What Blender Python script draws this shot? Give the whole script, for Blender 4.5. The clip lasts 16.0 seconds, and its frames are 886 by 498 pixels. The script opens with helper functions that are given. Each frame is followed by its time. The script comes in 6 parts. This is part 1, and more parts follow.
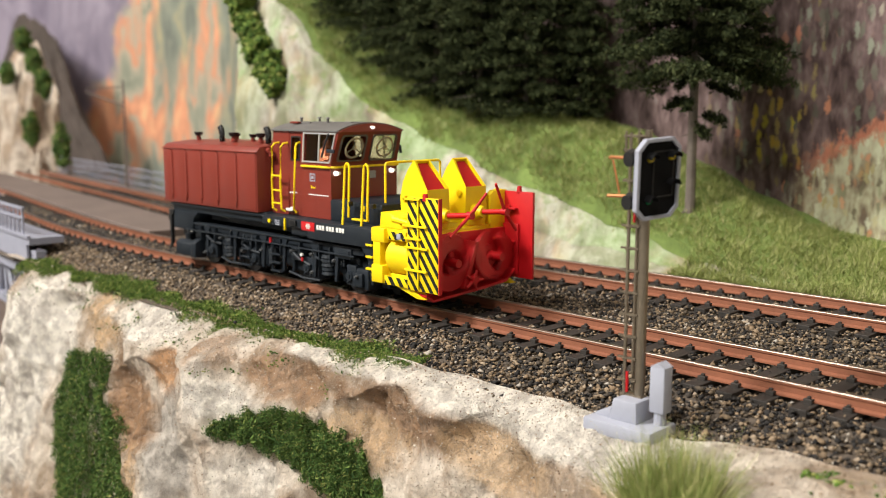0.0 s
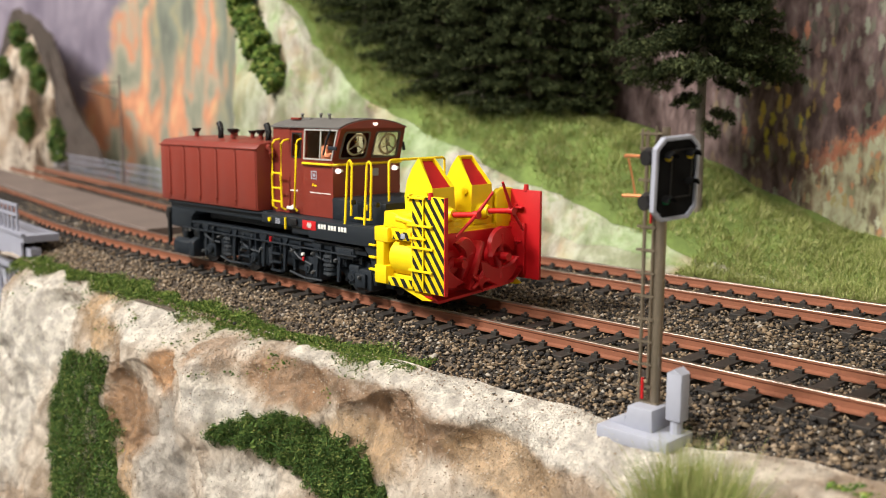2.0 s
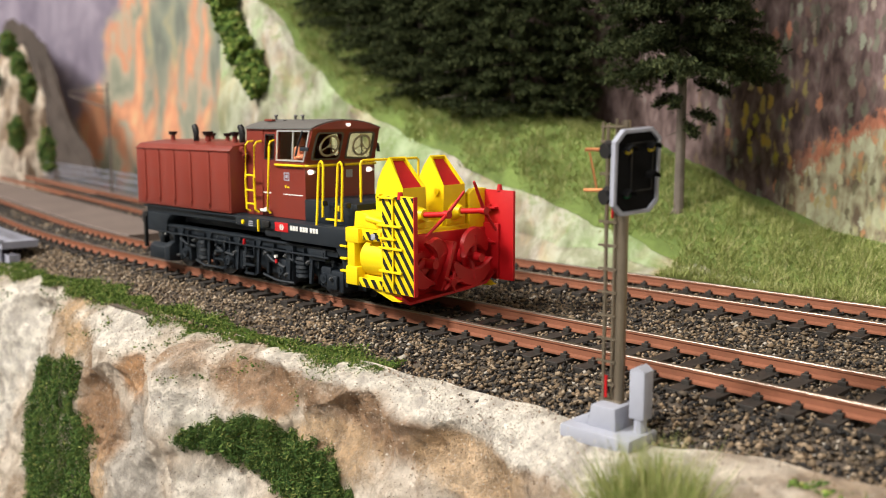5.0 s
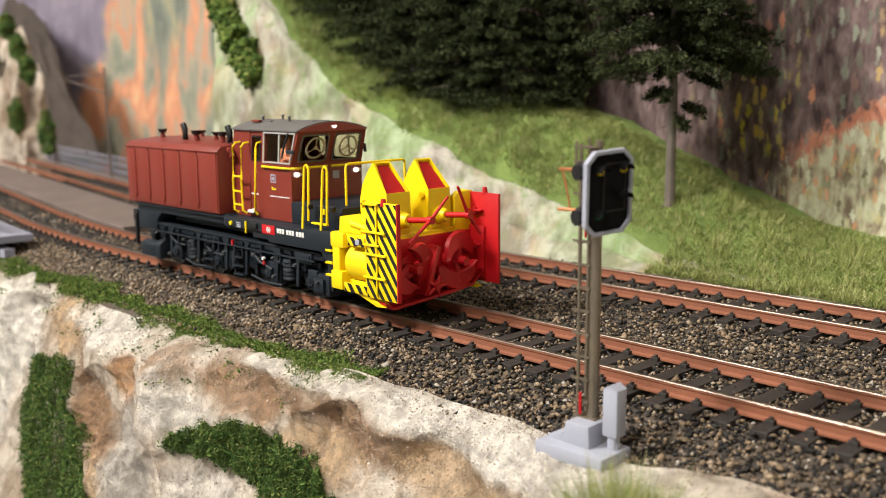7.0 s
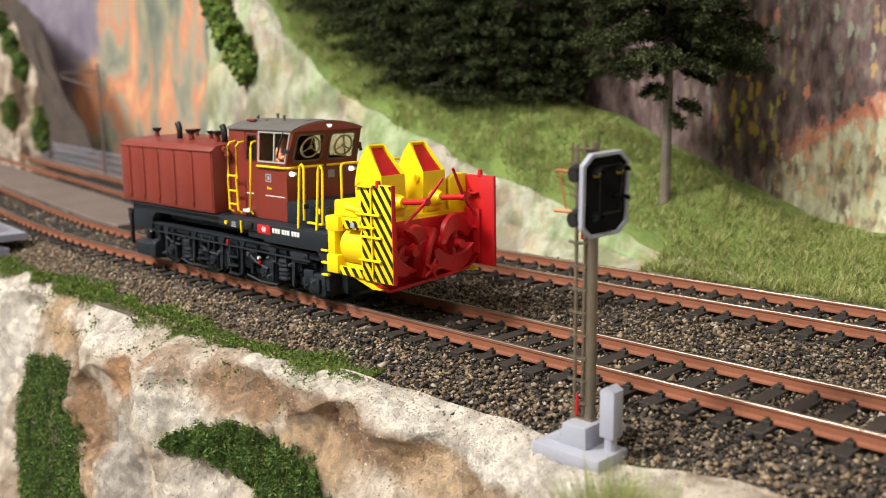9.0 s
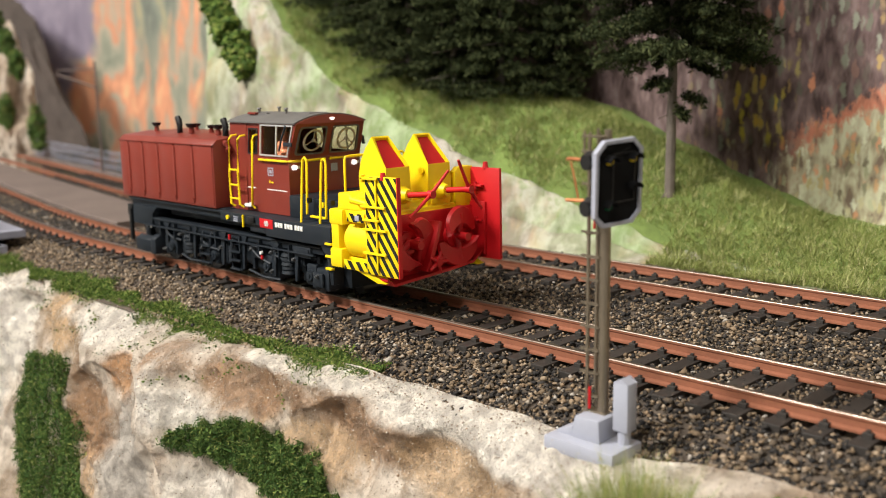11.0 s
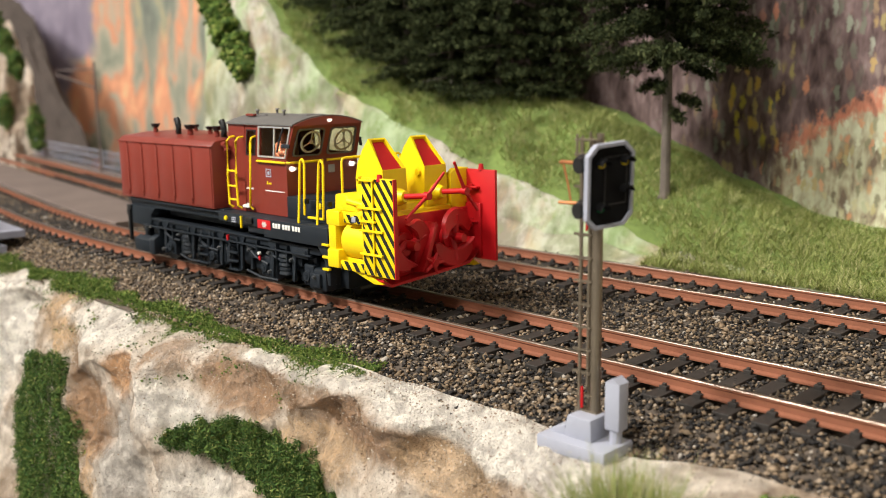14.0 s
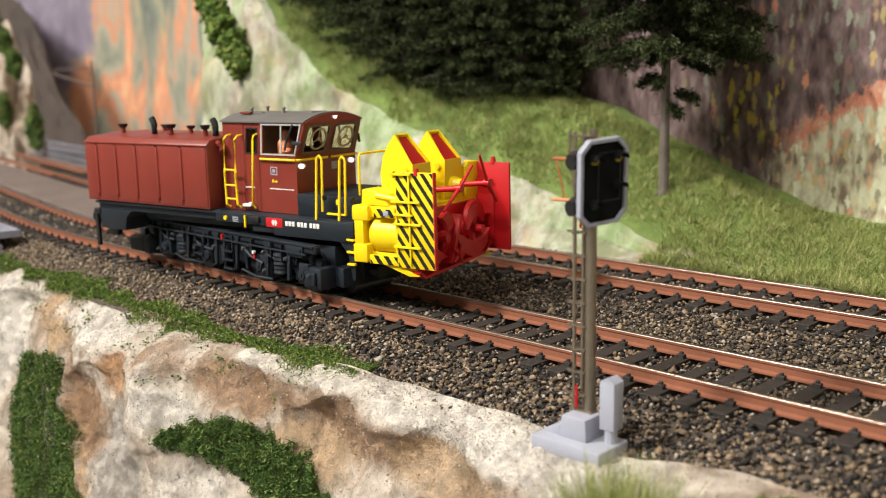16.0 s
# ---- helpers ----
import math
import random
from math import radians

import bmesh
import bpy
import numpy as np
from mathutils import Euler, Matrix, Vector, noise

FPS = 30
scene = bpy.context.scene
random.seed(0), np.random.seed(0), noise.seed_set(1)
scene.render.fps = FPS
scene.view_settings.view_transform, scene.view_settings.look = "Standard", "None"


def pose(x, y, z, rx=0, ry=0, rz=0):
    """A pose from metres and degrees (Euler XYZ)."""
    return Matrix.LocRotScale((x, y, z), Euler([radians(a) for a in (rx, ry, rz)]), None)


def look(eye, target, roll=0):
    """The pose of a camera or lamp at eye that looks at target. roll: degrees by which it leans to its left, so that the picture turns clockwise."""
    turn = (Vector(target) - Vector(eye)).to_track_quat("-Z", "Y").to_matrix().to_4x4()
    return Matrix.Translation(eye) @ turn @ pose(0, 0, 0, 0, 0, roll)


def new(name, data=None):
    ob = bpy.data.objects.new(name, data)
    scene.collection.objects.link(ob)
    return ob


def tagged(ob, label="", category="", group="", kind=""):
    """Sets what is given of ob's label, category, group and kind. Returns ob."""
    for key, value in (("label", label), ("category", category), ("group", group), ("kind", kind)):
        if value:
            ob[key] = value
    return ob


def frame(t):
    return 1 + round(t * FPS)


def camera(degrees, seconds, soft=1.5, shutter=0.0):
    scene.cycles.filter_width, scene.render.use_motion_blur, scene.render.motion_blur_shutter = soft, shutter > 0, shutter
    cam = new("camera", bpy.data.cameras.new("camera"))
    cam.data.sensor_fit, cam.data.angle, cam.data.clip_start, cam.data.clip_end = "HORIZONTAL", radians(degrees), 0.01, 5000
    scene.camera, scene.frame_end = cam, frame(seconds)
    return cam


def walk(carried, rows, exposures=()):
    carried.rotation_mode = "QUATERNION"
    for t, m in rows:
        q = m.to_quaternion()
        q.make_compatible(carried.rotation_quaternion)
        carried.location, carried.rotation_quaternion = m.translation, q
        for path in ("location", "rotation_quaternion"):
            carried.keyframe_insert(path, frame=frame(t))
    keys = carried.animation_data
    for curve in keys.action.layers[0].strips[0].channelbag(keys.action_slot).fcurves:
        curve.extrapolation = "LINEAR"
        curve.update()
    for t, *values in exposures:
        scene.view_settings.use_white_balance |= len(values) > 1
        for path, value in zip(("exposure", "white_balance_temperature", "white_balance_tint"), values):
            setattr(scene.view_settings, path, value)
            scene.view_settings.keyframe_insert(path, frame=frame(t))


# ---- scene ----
U = 0.001   # the plan is in millimetres of the model
cam = camera(50.0, 16.0, soft=0.8, shutter=0.5)
cam.data.dof.use_dof, cam.data.dof.focus_distance, cam.data.dof.aperture_fstop = True, 0.192, 27.0
PATH = [
    (0.0, 220.00, -157.75, 44.70, 45.000, -8.350, -0.000),
    (0.5, 219.04, -157.19, 45.00, 44.948, -8.368, -0.113),
    (1.0, 217.60, -156.13, 45.27, 44.903, -8.354, -0.164),
    (1.5, 215.40, -154.98, 45.05, 44.905, -8.499, -0.125),
    (2.0, 214.73, -155.25, 44.77, 44.801, -8.590, -0.116),
    (2.5, 215.23, -154.98, 45.80, 44.572, -8.516, -0.243),
    (3.0, 214.97, -154.03, 45.50, 44.529, -8.569, -0.226),
    (3.5, 214.13, -154.05, 45.98, 44.525, -8.620, -0.167),
    (4.0, 215.73, -152.70, 44.42, 44.644, -8.438, -0.073),
    (4.5, 217.59, -151.17, 43.93, 44.792, -8.101, 0.054),
    (5.0, 217.68, -149.18, 42.28, 44.784, -7.973, 0.189),
    (7.5, 221.23, -145.13, 50.73, 45.205, -10.085, 0.635),
    (8.0, 221.06, -145.50, 50.75, 45.133, -10.128, 0.713),
    (8.5, 218.94, -145.26, 50.57, 44.981, -10.166, 0.747),
    (9.0, 220.50, -145.10, 51.08, 44.836, -10.165, 0.723),
    (11.5, 216.95, -144.69, 49.08, 44.482, -10.185, 1.017),
    (12.0, 218.03, -146.60, 49.42, 44.196, -10.100, 0.915),
    (12.5, 220.27, -148.67, 50.44, 44.065, -10.045, 0.867),
    (13.0, 220.17, -148.76, 50.38, 44.116, -10.037, 0.887),
    (13.5, 218.70, -147.39, 50.84, 44.312, -10.082, 0.857),
    (14.0, 219.22, -145.76, 49.92, 44.526, -10.216, 0.830),
    (14.5, 218.42, -143.55, 49.38, 44.689, -10.302, 0.853),
    (15.0, 218.80, -143.36, 49.88, 44.682, -10.350, 0.957),
    (15.5, 218.77, -142.25, 49.23, 44.653, -10.373, 1.072),
    (16.0, 218.99, -143.22, 49.70, 44.624, -10.381, 1.150),
]
walk(cam, [(t, pose(x * U, y * U, z * U, 90 + pitch, roll, yaw)) for t, x, y, z, yaw, pitch, roll in PATH])

# ---- light: a room with a ceiling lamp over the layout and an added fill lamp ----
world = bpy.data.worlds.new("room_air")
scene.world = world
world.use_nodes = True
world.node_tree.nodes["Background"].inputs[0].default_value = (0.9, 0.95, 1.0, 1)
world.node_tree.nodes["Background"].inputs[1].default_value = 0.25


def ceiling_lamp(name, x, y, z, size, watts, target, colour):
    data = bpy.data.lights.new(name, "AREA")
    data.shape, data.size, data.energy, data.color = "SQUARE", size, watts, colour
    ob = new(name, data)
    ob.matrix_world = look((x, y, z), target)
    return ob


ceiling_lamp("ceiling_lamp", -0.52, -1.10, 1.20, 0.28, 45.0, (0.05, 0, 0), (1.0, 0.95, 0.88))
# fill with no known source, added to brighten faces turned to +x
ceiling_lamp("ceiling_lamp", 0.36, -1.15, 1.30, 0.30, 18.0, (0.05, 0, 0), (1.0, 0.95, 0.88))
scene.view_settings.exposure = 0.0

# ---- materials ----
def nodes_of(name):
    m = bpy.data.materials.new(name)
    m.use_nodes = True
    t = m.node_tree
    return m, t, t.nodes["Principled BSDF"]


def add(t, kind, **values):
    n = t.nodes.new(kind)
    for k, v in values.items():
        n.inputs[k.replace("_", " ")].default_value = v
    return n


def ramp(t, stops, source):
    r = t.nodes.new("ShaderNodeValToRGB")
    e = r.color_ramp.elements
    while len(e) < len(stops):
        e.new(0.5)
    for el, (p, c) in zip(e, stops):
        el.position, el.color = p, (*c, 1)
    t.links.new(source, r.inputs[0])
    return r


def shade(c, k):
    return tuple(min(1, v * k) for v in c)


def plain(name, colour, rough=0.5, metal=0.0, grain=900, vary=0.12, bump=0.15, coarse=120, spec=0.5):
    """A paint or plastic with fine grain and slow blotches."""
    m, t, p = nodes_of(name)
    co = t.nodes.new("ShaderNodeTexCoord")
    fine = add(t, "ShaderNodeTexNoise", Scale=grain, Detail=4.0)
    slow = add(t, "ShaderNodeTexNoise", Scale=coarse, Detail=3.0)
    for n in (fine, slow):
        t.links.new(co.outputs["Object"], n.inputs["Vector"])
    mix = t.nodes.new("ShaderNodeMath")
    mix.operation = "MULTIPLY_ADD"
    mix.inputs[1].default_value = 0.4
    t.links.new(fine.outputs["Fac"], mix.inputs[0])
    half = t.nodes.new("ShaderNodeMath")
    half.operation = "MULTIPLY"
    half.inputs[1].default_value = 0.6
    t.links.new(slow.outputs["Fac"], half.inputs[0])
    t.links.new(half.outputs[0], mix.inputs[2])
    r = ramp(t, [(0.3, shade(colour, 1 - vary)), (0.7, shade(colour, 1 + vary))], mix.outputs[0])
    t.links.new(r.outputs[0], p.inputs["Base Color"])
    p.inputs["Roughness"].default_value, p.inputs["Metallic"].default_value = rough, metal
    p.inputs["Specular IOR Level"].default_value = spec
    if bump:
        b = add(t, "ShaderNodeBump", Strength=bump, Distance=0.0001)
        t.links.new(fine.outputs["Fac"], b.inputs["Height"])
        t.links.new(b.outputs[0], p.inputs["Normal"])
    return m


def islands(name, stops, rough=0.85, by="Random Per Island", grain=2500, bump=0.3, spec=0.3, across=0.35):
    """Many small pieces, each with a colour of its own."""
    m, t, p = nodes_of(name)
    if by == "Random":
        g = t.nodes.new("ShaderNodeObjectInfo")
    else:
        g = t.nodes.new("ShaderNodeNewGeometry")
    co = t.nodes.new("ShaderNodeTexCoord")
    n = add(t, "ShaderNodeTexNoise", Scale=grain, Detail=3.0)
    t.links.new(co.outputs["Object"], n.inputs["Vector"])
    r = ramp(t, stops, g.outputs[by])
    mix = t.nodes.new("ShaderNodeMixRGB")
    mix.blend_type = "OVERLAY"
    mix.inputs[0].default_value = across
    t.links.new(r.outputs[0], mix.inputs[1])
    t.links.new(n.outputs["Fac"], mix.inputs[2])
    t.links.new(mix.outputs[0], p.inputs["Base Color"])
    p.inputs["Roughness"].default_value = rough
    p.inputs["Specular IOR Level"].default_value = spec
    b = add(t, "ShaderNodeBump", Strength=bump, Distance=0.0002)
    t.links.new(n.outputs["Fac"], b.inputs["Height"])
    t.links.new(b.outputs[0], p.inputs["Normal"])
    return m


def glow(name, colour, strength):
    m, t, p = nodes_of(name)
    p.inputs["Base Color"].default_value = (*colour, 1)
    p.inputs["Emission Color"].default_value = (*colour, 1)
    p.inputs["Emission Strength"].default_value = strength
    return m


def noise_at(t, source, scale, detail=4.0, rough=0.6, warp=0.0):
    n = add(t, "ShaderNodeTexNoise", Scale=scale, Detail=detail, Roughness=rough, Distortion=warp)
    t.links.new(source, n.inputs["Vector"])
    return n.outputs["Fac"]


def blend(t, fac, a, b, mode="MIX"):
    x = t.nodes.new("ShaderNodeMixRGB")
    x.blend_type = mode
    for i, v in enumerate((fac, a, b)):
        if isinstance(v, (int, float)):
            x.inputs[i].default_value = v
        elif isinstance(v, tuple):
            x.inputs[i].default_value = (*v, 1)
        else:
            t.links.new(v, x.inputs[i])
    return x.outputs[0]


def calc(t, op, a, b):
    x = t.nodes.new("ShaderNodeMath")
    x.operation = op
    for i, v in enumerate((a, b)):
        if isinstance(v, (int, float)):
            x.inputs[i].default_value = v
        else:
            t.links.new(v, x.inputs[i])
    return x.outputs[0]


def step(t, value, lo, hi):
    """0 below lo, 1 above hi."""
    r = t.nodes.new("ShaderNodeMapRange")
    r.interpolation_type = "SMOOTHSTEP"
    r.inputs["From Min"].default_value, r.inputs["From Max"].default_value = lo, hi
    t.links.new(value, r.inputs["Value"])
    return r.outputs[0]


def rock_paint(name, patches=()):
    """Plaster rock: off-white with washed ochre, brown and grey stains, glossy here and there."""
    m, t, p = nodes_of(name)
    co = t.nodes.new("ShaderNodeTexCoord")
    mp = t.nodes.new("ShaderNodeMapping")
    mp.inputs["Scale"].default_value = (1.0, 1.0, 0.55)
    t.links.new(co.outputs["Object"], mp.inputs["Vector"])
    stretched, plain_co = mp.outputs[0], co.outputs["Object"]
    wash = noise_at(t, stretched, 34, 6, 0.62, 0.8)
    ochre = noise_at(t, stretched, 52, 6, 0.65, 0.5)
    grey = noise_at(t, stretched, 75, 5, 0.6, 0.4)
    mid = noise_at(t, plain_co, 260, 6, 0.7)
    fine = noise_at(t, plain_co, 1300, 5, 0.75)
    grit = noise_at(t, plain_co, 2300, 3, 0.7)
    c = blend(t, step(t, mid, 0.35, 0.65), (0.58, 0.485, 0.385), (0.82, 0.72, 0.61))
    c = blend(t, calc(t, "MULTIPLY", step(t, grey, 0.53, 0.66), 0.35), c, (0.27, 0.25, 0.23))
    c = blend(t, calc(t, "MULTIPLY", step(t, wash, 0.48, 0.60), 0.7), c, blend(t, step(t, mid, 0.4, 0.6), (0.20, 0.125, 0.075), (0.40, 0.27, 0.165)))
    c = blend(t, calc(t, "MULTIPLY", step(t, ochre, 0.51, 0.61), 0.5), c, (0.36, 0.225, 0.12))
    # brushed washes, each with a centre and size on the face (x, z in millimetres)
    sep = t.nodes.new("ShaderNodeSeparateXYZ")
    t.links.new(plain_co, sep.inputs[0])
    warp = calc(t, "MULTIPLY", calc(t, "SUBTRACT", noise_at(t, stretched, 110, 5, 0.65, 0.4), 0.5), 1.5)
    for px, pz, rx, rz, colour, amount in patches:
        dx = calc(t, "MULTIPLY", calc(t, "SUBTRACT", sep.outputs["X"], px * U), 1 / (rx * U))
        dz = calc(t, "MULTIPLY", calc(t, "SUBTRACT", sep.outputs["Z"], pz * U), 1 / (rz * U))
        d = calc(t, "ADD", calc(t, "SQRT", calc(t, "ADD", calc(t, "MULTIPLY", dx, dx), calc(t, "MULTIPLY", dz, dz)), 0), warp)
        c = blend(t, calc(t, "MULTIPLY", step(t, d, 1.15, 0.65), amount), c, blend(t, step(t, mid, 0.38, 0.62), shade(colour, 0.7), shade(colour, 1.25)))
    c = blend(t, calc(t, "MULTIPLY", step(t, fine, 0.60, 0.72), 0.6), c, (0.12, 0.085, 0.06))
    # pale specks: small gloss highlights painted into the colour
    c = blend(t, calc(t, "MULTIPLY", step(t, fine, 0.40, 0.30), 0.45), c, (0.70, 0.68, 0.64))
    c = blend(t, calc(t, "MULTIPLY", step(t, grit, 0.58, 0.68), 0.4), c, blend(t, step(t, mid, 0.45, 0.6), (0.10, 0.062, 0.038), (0.30, 0.19, 0.11)))
    # pale grit, with its glitter painted in as well
    c = blend(t, calc(t, "MULTIPLY", step(t, grit, 0.40, 0.32), 0.4), c, (0.80, 0.76, 0.70))
    t.links.new(c, p.inputs["Base Color"])
    gloss = blend(t, step(t, mid, 0.4, 0.6), (0.30,) * 3, (0.75,) * 3)
    t.links.new(gloss, p.inputs["Roughness"])
    bp = add(t, "ShaderNodeBump", Strength=1.0, Distance=0.0008)
    t.links.new(fine, bp.inputs["Height"])
    bq = add(t, "ShaderNodeBump", Strength=0.8, Distance=0.0016)
    t.links.new(mid, bq.inputs["Height"])
    bg = add(t, "ShaderNodeBump", Strength=1.0, Distance=0.0008)
    t.links.new(grit, bg.inputs["Height"])
    t.links.new(bg.outputs[0], bp.inputs["Normal"])
    t.links.new(bp.outputs[0], bq.inputs["Normal"])
    t.links.new(bq.outputs[0], p.inputs["Normal"])
    return m


def backdrop_print():
    """The printed backdrop: an autumn gorge, soft streaks of trees under grey-violet cliffs."""
    m, t, p = nodes_of("backdrop_print")
    co = t.nodes.new("ShaderNodeTexCoord")
    sep = t.nodes.new("ShaderNodeSeparateXYZ")
    t.links.new(co.outputs["UV"], sep.inputs[0])
    x, z = sep.outputs["X"], sep.outputs["Y"]

    def stretch(sz):
        mp = t.nodes.new("ShaderNodeMapping")
        mp.inputs["Scale"].default_value = (1.0, sz, 1.0)
        t.links.new(co.outputs["UV"], mp.inputs["Vector"])
        return mp.outputs[0]
    tall, free = stretch(0.38), stretch(0.8)
    # left: violet cliff over orange and green woods
    crowns = noise_at(t, tall, 0.040, 3.2, 0.6, 0.5)
    patches = noise_at(t, tall, 0.014, 3, 0.5, 0.4)
    woods = ramp(t, [(0.32, (0.20, 0.22, 0.17)), (0.41, (0.30, 0.31, 0.24)), (0.48, (0.44, 0.37, 0.28)), (0.54, (0.58, 0.28, 0.17)), (0.63, (0.75, 0.36, 0.21)), (0.74, (0.68, 0.50, 0.28))], crowns).outputs[0]
    greens = ramp(t, [(0.35, (0.16, 0.175, 0.15)), (0.5, (0.25, 0.275, 0.22)), (0.68, (0.42, 0.37, 0.22))], crowns).outputs[0]
    woods = blend(t, step(t, patches, 0.45, 0.58), woods, greens)
    violet = ramp(t, [(0.3, (0.17, 0.145, 0.20)), (0.5, (0.24, 0.21, 0.27)), (0.7, (0.33, 0.29, 0.36))], crowns).outputs[0]
    wob = calc(t, "MULTIPLY", calc(t, "SUBTRACT", noise_at(t, free, 0.02, 3), 0.5), 90.0)
    edge = calc(t, "ADD", calc(t, "SUBTRACT", x, calc(t, "MULTIPLY", z, 0.45)), wob)
    left = blend(t, step(t, edge, -945.0, -925.0), violet, woods)
    # right: a dark slope dabbed with single trees, a red band, pale woods below
    def dabs(w, h, shift):
        """Upright brush dabs: how strongly each covers, and a random number for each."""
        mp = t.nodes.new("ShaderNodeMapping")
        mp.inputs["Scale"].default_value = (1 / w, 1 / h, 1.0)
        mp.inputs["Location"].default_value = (shift, shift * 0.7, 0.0)
        wav = t.nodes.new("ShaderNodeVectorMath")
        wav.operation = "MULTIPLY_ADD"
        nz = add(t, "ShaderNodeTexNoise", Scale=0.35, Detail=3.0, Roughness=0.6)
        t.links.new(co.outputs["UV"], nz.inputs["Vector"])
        wav.inputs[1].default_value = (3.2, 6.0, 0.0)
        t.links.new(nz.outputs["Color"], wav.inputs[0])
        t.links.new(co.outputs["UV"], wav.inputs[2])
        t.links.new(wav.outputs[0], mp.inputs["Vector"])
        vo = t.nodes.new("ShaderNodeTexVoronoi")
        vo.inputs["Scale"].default_value = 1.0
        t.links.new(mp.outputs[0], vo.inputs["Vector"])
        se = t.nodes.new("ShaderNodeSeparateColor")
        t.links.new(vo.outputs["Color"], se.inputs[0])
        return step(t, vo.outputs["Distance"], 0.58, 0.28), se.outputs[0], se.outputs[1]
    small = noise_at(t, stretch(0.40), 0.27, 2.8, 0.55, 0.3)
    dark = ramp(t, [(0.34, (0.065, 0.042, 0.041)), (0.50, (0.145, 0.099, 0.095)), (0.64, (0.225, 0.16, 0.156)), (0.76, (0.28, 0.27, 0.235))], small).outputs[0]
    cover, pick, pick2 = dabs(2.3, 6.2, 0.0)
    tree = ramp(t, [(0.0, (0.06, 0.05, 0.04)), (0.28, (0.20, 0.215, 0.16)), (0.50, (0.36, 0.39, 0.31)), (0.68, (0.26, 0.15, 0.125)), (0.86, (0.40, 0.36, 0.12)), (0.96, (0.66, 0.27, 0.16))], pick).outputs[0]
    dark = blend(t, calc(t, "MULTIPLY", calc(t, "MULTIPLY", cover, step(t, pick2, 0.22, 0.60)), calc(t, "MULTIPLY", step(t, x, 35.0, 62.0), 0.85)), dark, tree)
    gold = calc(t, "MULTIPLY", step(t, x, 56.0, 60.0), calc(t, "MULTIPLY", step(t, x, 84.0, 78.0), calc(t, "MULTIPLY", step(t, z, 24.0, 30.0), step(t, z, 55.0, 48.0))))
    dark = blend(t, calc(t, "MULTIPLY", gold, calc(t, "MULTIPLY", cover, step(t, pick, 0.30, 0.5))), dark, blend(t, pick2, (0.50, 0.43, 0.07), (0.58, 0.38, 0.09)))
    cov2, pk, pk2 = dabs(1.9, 4.6, 13.3)
    pale = ramp(t, [(0.34, (0.20, 0.15, 0.11)), (0.47, (0.42, 0.37, 0.25)), (0.60, (0.60, 0.60, 0.42))], small).outputs[0]
    pale = blend(t, calc(t, "MULTIPLY", cov2, 0.85), pale, ramp(t, [(0.0, (0.17, 0.14, 0.09)), (0.25, (0.44, 0.46, 0.28)), (0.52, (0.74, 0.76, 0.58)), (0.70, (0.48, 0.41, 0.18)), (0.82, (0.66, 0.30, 0.17)), (1.0, (0.72, 0.42, 0.24))], pk).outputs[0])
    w2 = calc(t, "MULTIPLY", calc(t, "SUBTRACT", noise_at(t, stretch(0.5), 0.22, 5, 0.75), 0.5), 26.0)
    rise = calc(t, "ADD", calc(t, "SUBTRACT", calc(t, "MULTIPLY", x, 0.56), calc(t, "ADD", z, 15.0)), w2)
    red = ramp(t, [(0.35, (0.36, 0.15, 0.10)), (0.52, (0.62, 0.24, 0.15)), (0.66, (0.50, 0.32, 0.22))], small).outputs[0]
    right = blend(t, calc(t, "MULTIPLY", step(t, rise, 0.0, 3.5), calc(t, "MULTIPLY", step(t, x, 76.0, 90.0), 0.9)), dark, red)
    right = blend(t, calc(t, "MULTIPLY", step(t, rise, 5.0, 9.0), step(t, calc(t, "ADD", x, w2), 72.0, 86.0)), right, pale)
    c = blend(t, step(t, x, -420.0, -300.0), left, right)
    t.links.new(c, p.inputs["Base Color"])
    p.inputs["Roughness"].default_value = 0.8
    p.inputs["Specular IOR Level"].default_value = 0.2
    return m


RED = plain("oxide_red_plastic", (0.187, 0.027, 0.017), 0.40, vary=0.10, grain=2500, bump=0.08)
DARK = plain("slate_grey_plastic", (0.0105, 0.015, 0.021), 0.5, vary=0.2, grain=2000, bump=0.1, spec=0.35)
BLACK = plain("black_plastic", (0.008, 0.008, 0.009), 0.45, vary=0.2)
MATTE = plain("matt_black_board", (0.004, 0.004, 0.0045), 0.85, vary=0.2, spec=0.15)
ROOF = plain("grey_roof_paint", (0.11, 0.105, 0.10), 0.55, vary=0.12)
YELLOW = plain("bright_yellow_plastic", (0.86, 0.62, 0.003), 0.42, vary=0.05, bump=0.05)
SIGNAL_RED = plain("bright_red_plastic", (0.47, 0.004, 0.008), 0.48, vary=0.06, bump=0.05)
WHITE = plain("white_print", (0.75, 0.74, 0.70), 0.5, vary=0.05)
CHROME = plain("bright_metal_edge", (0.70, 0.70, 0.68), 0.3, metal=0.6, vary=0.05)
RAIL_SIDE = plain("rust_brown_rail_paint", (0.22, 0.080, 0.042), 0.6, vary=0.18, grain=1500, bump=0.2)
RAIL_TOP = plain("worn_rail_head", (0.25, 0.195, 0.160), 0.32, metal=0.9, vary=0.08)
SLEEPER = plain("dark_sleeper_plastic", (0.027, 0.0225, 0.019), 0.65, vary=0.35, grain=1200, bump=0.3)
LIGHT_GREY = plain("light_grey_plastic", (0.33, 0.345, 0.41), 0.45, vary=0.05, bump=0.08)
BRIDGE = plain("bridge_grey_paint", (0.28, 0.29, 0.36), 0.5, vary=0.08)
MAST = plain("nickel_brown_metal", (0.24, 0.20, 0.15), 0.38, metal=0.7, vary=0.15)
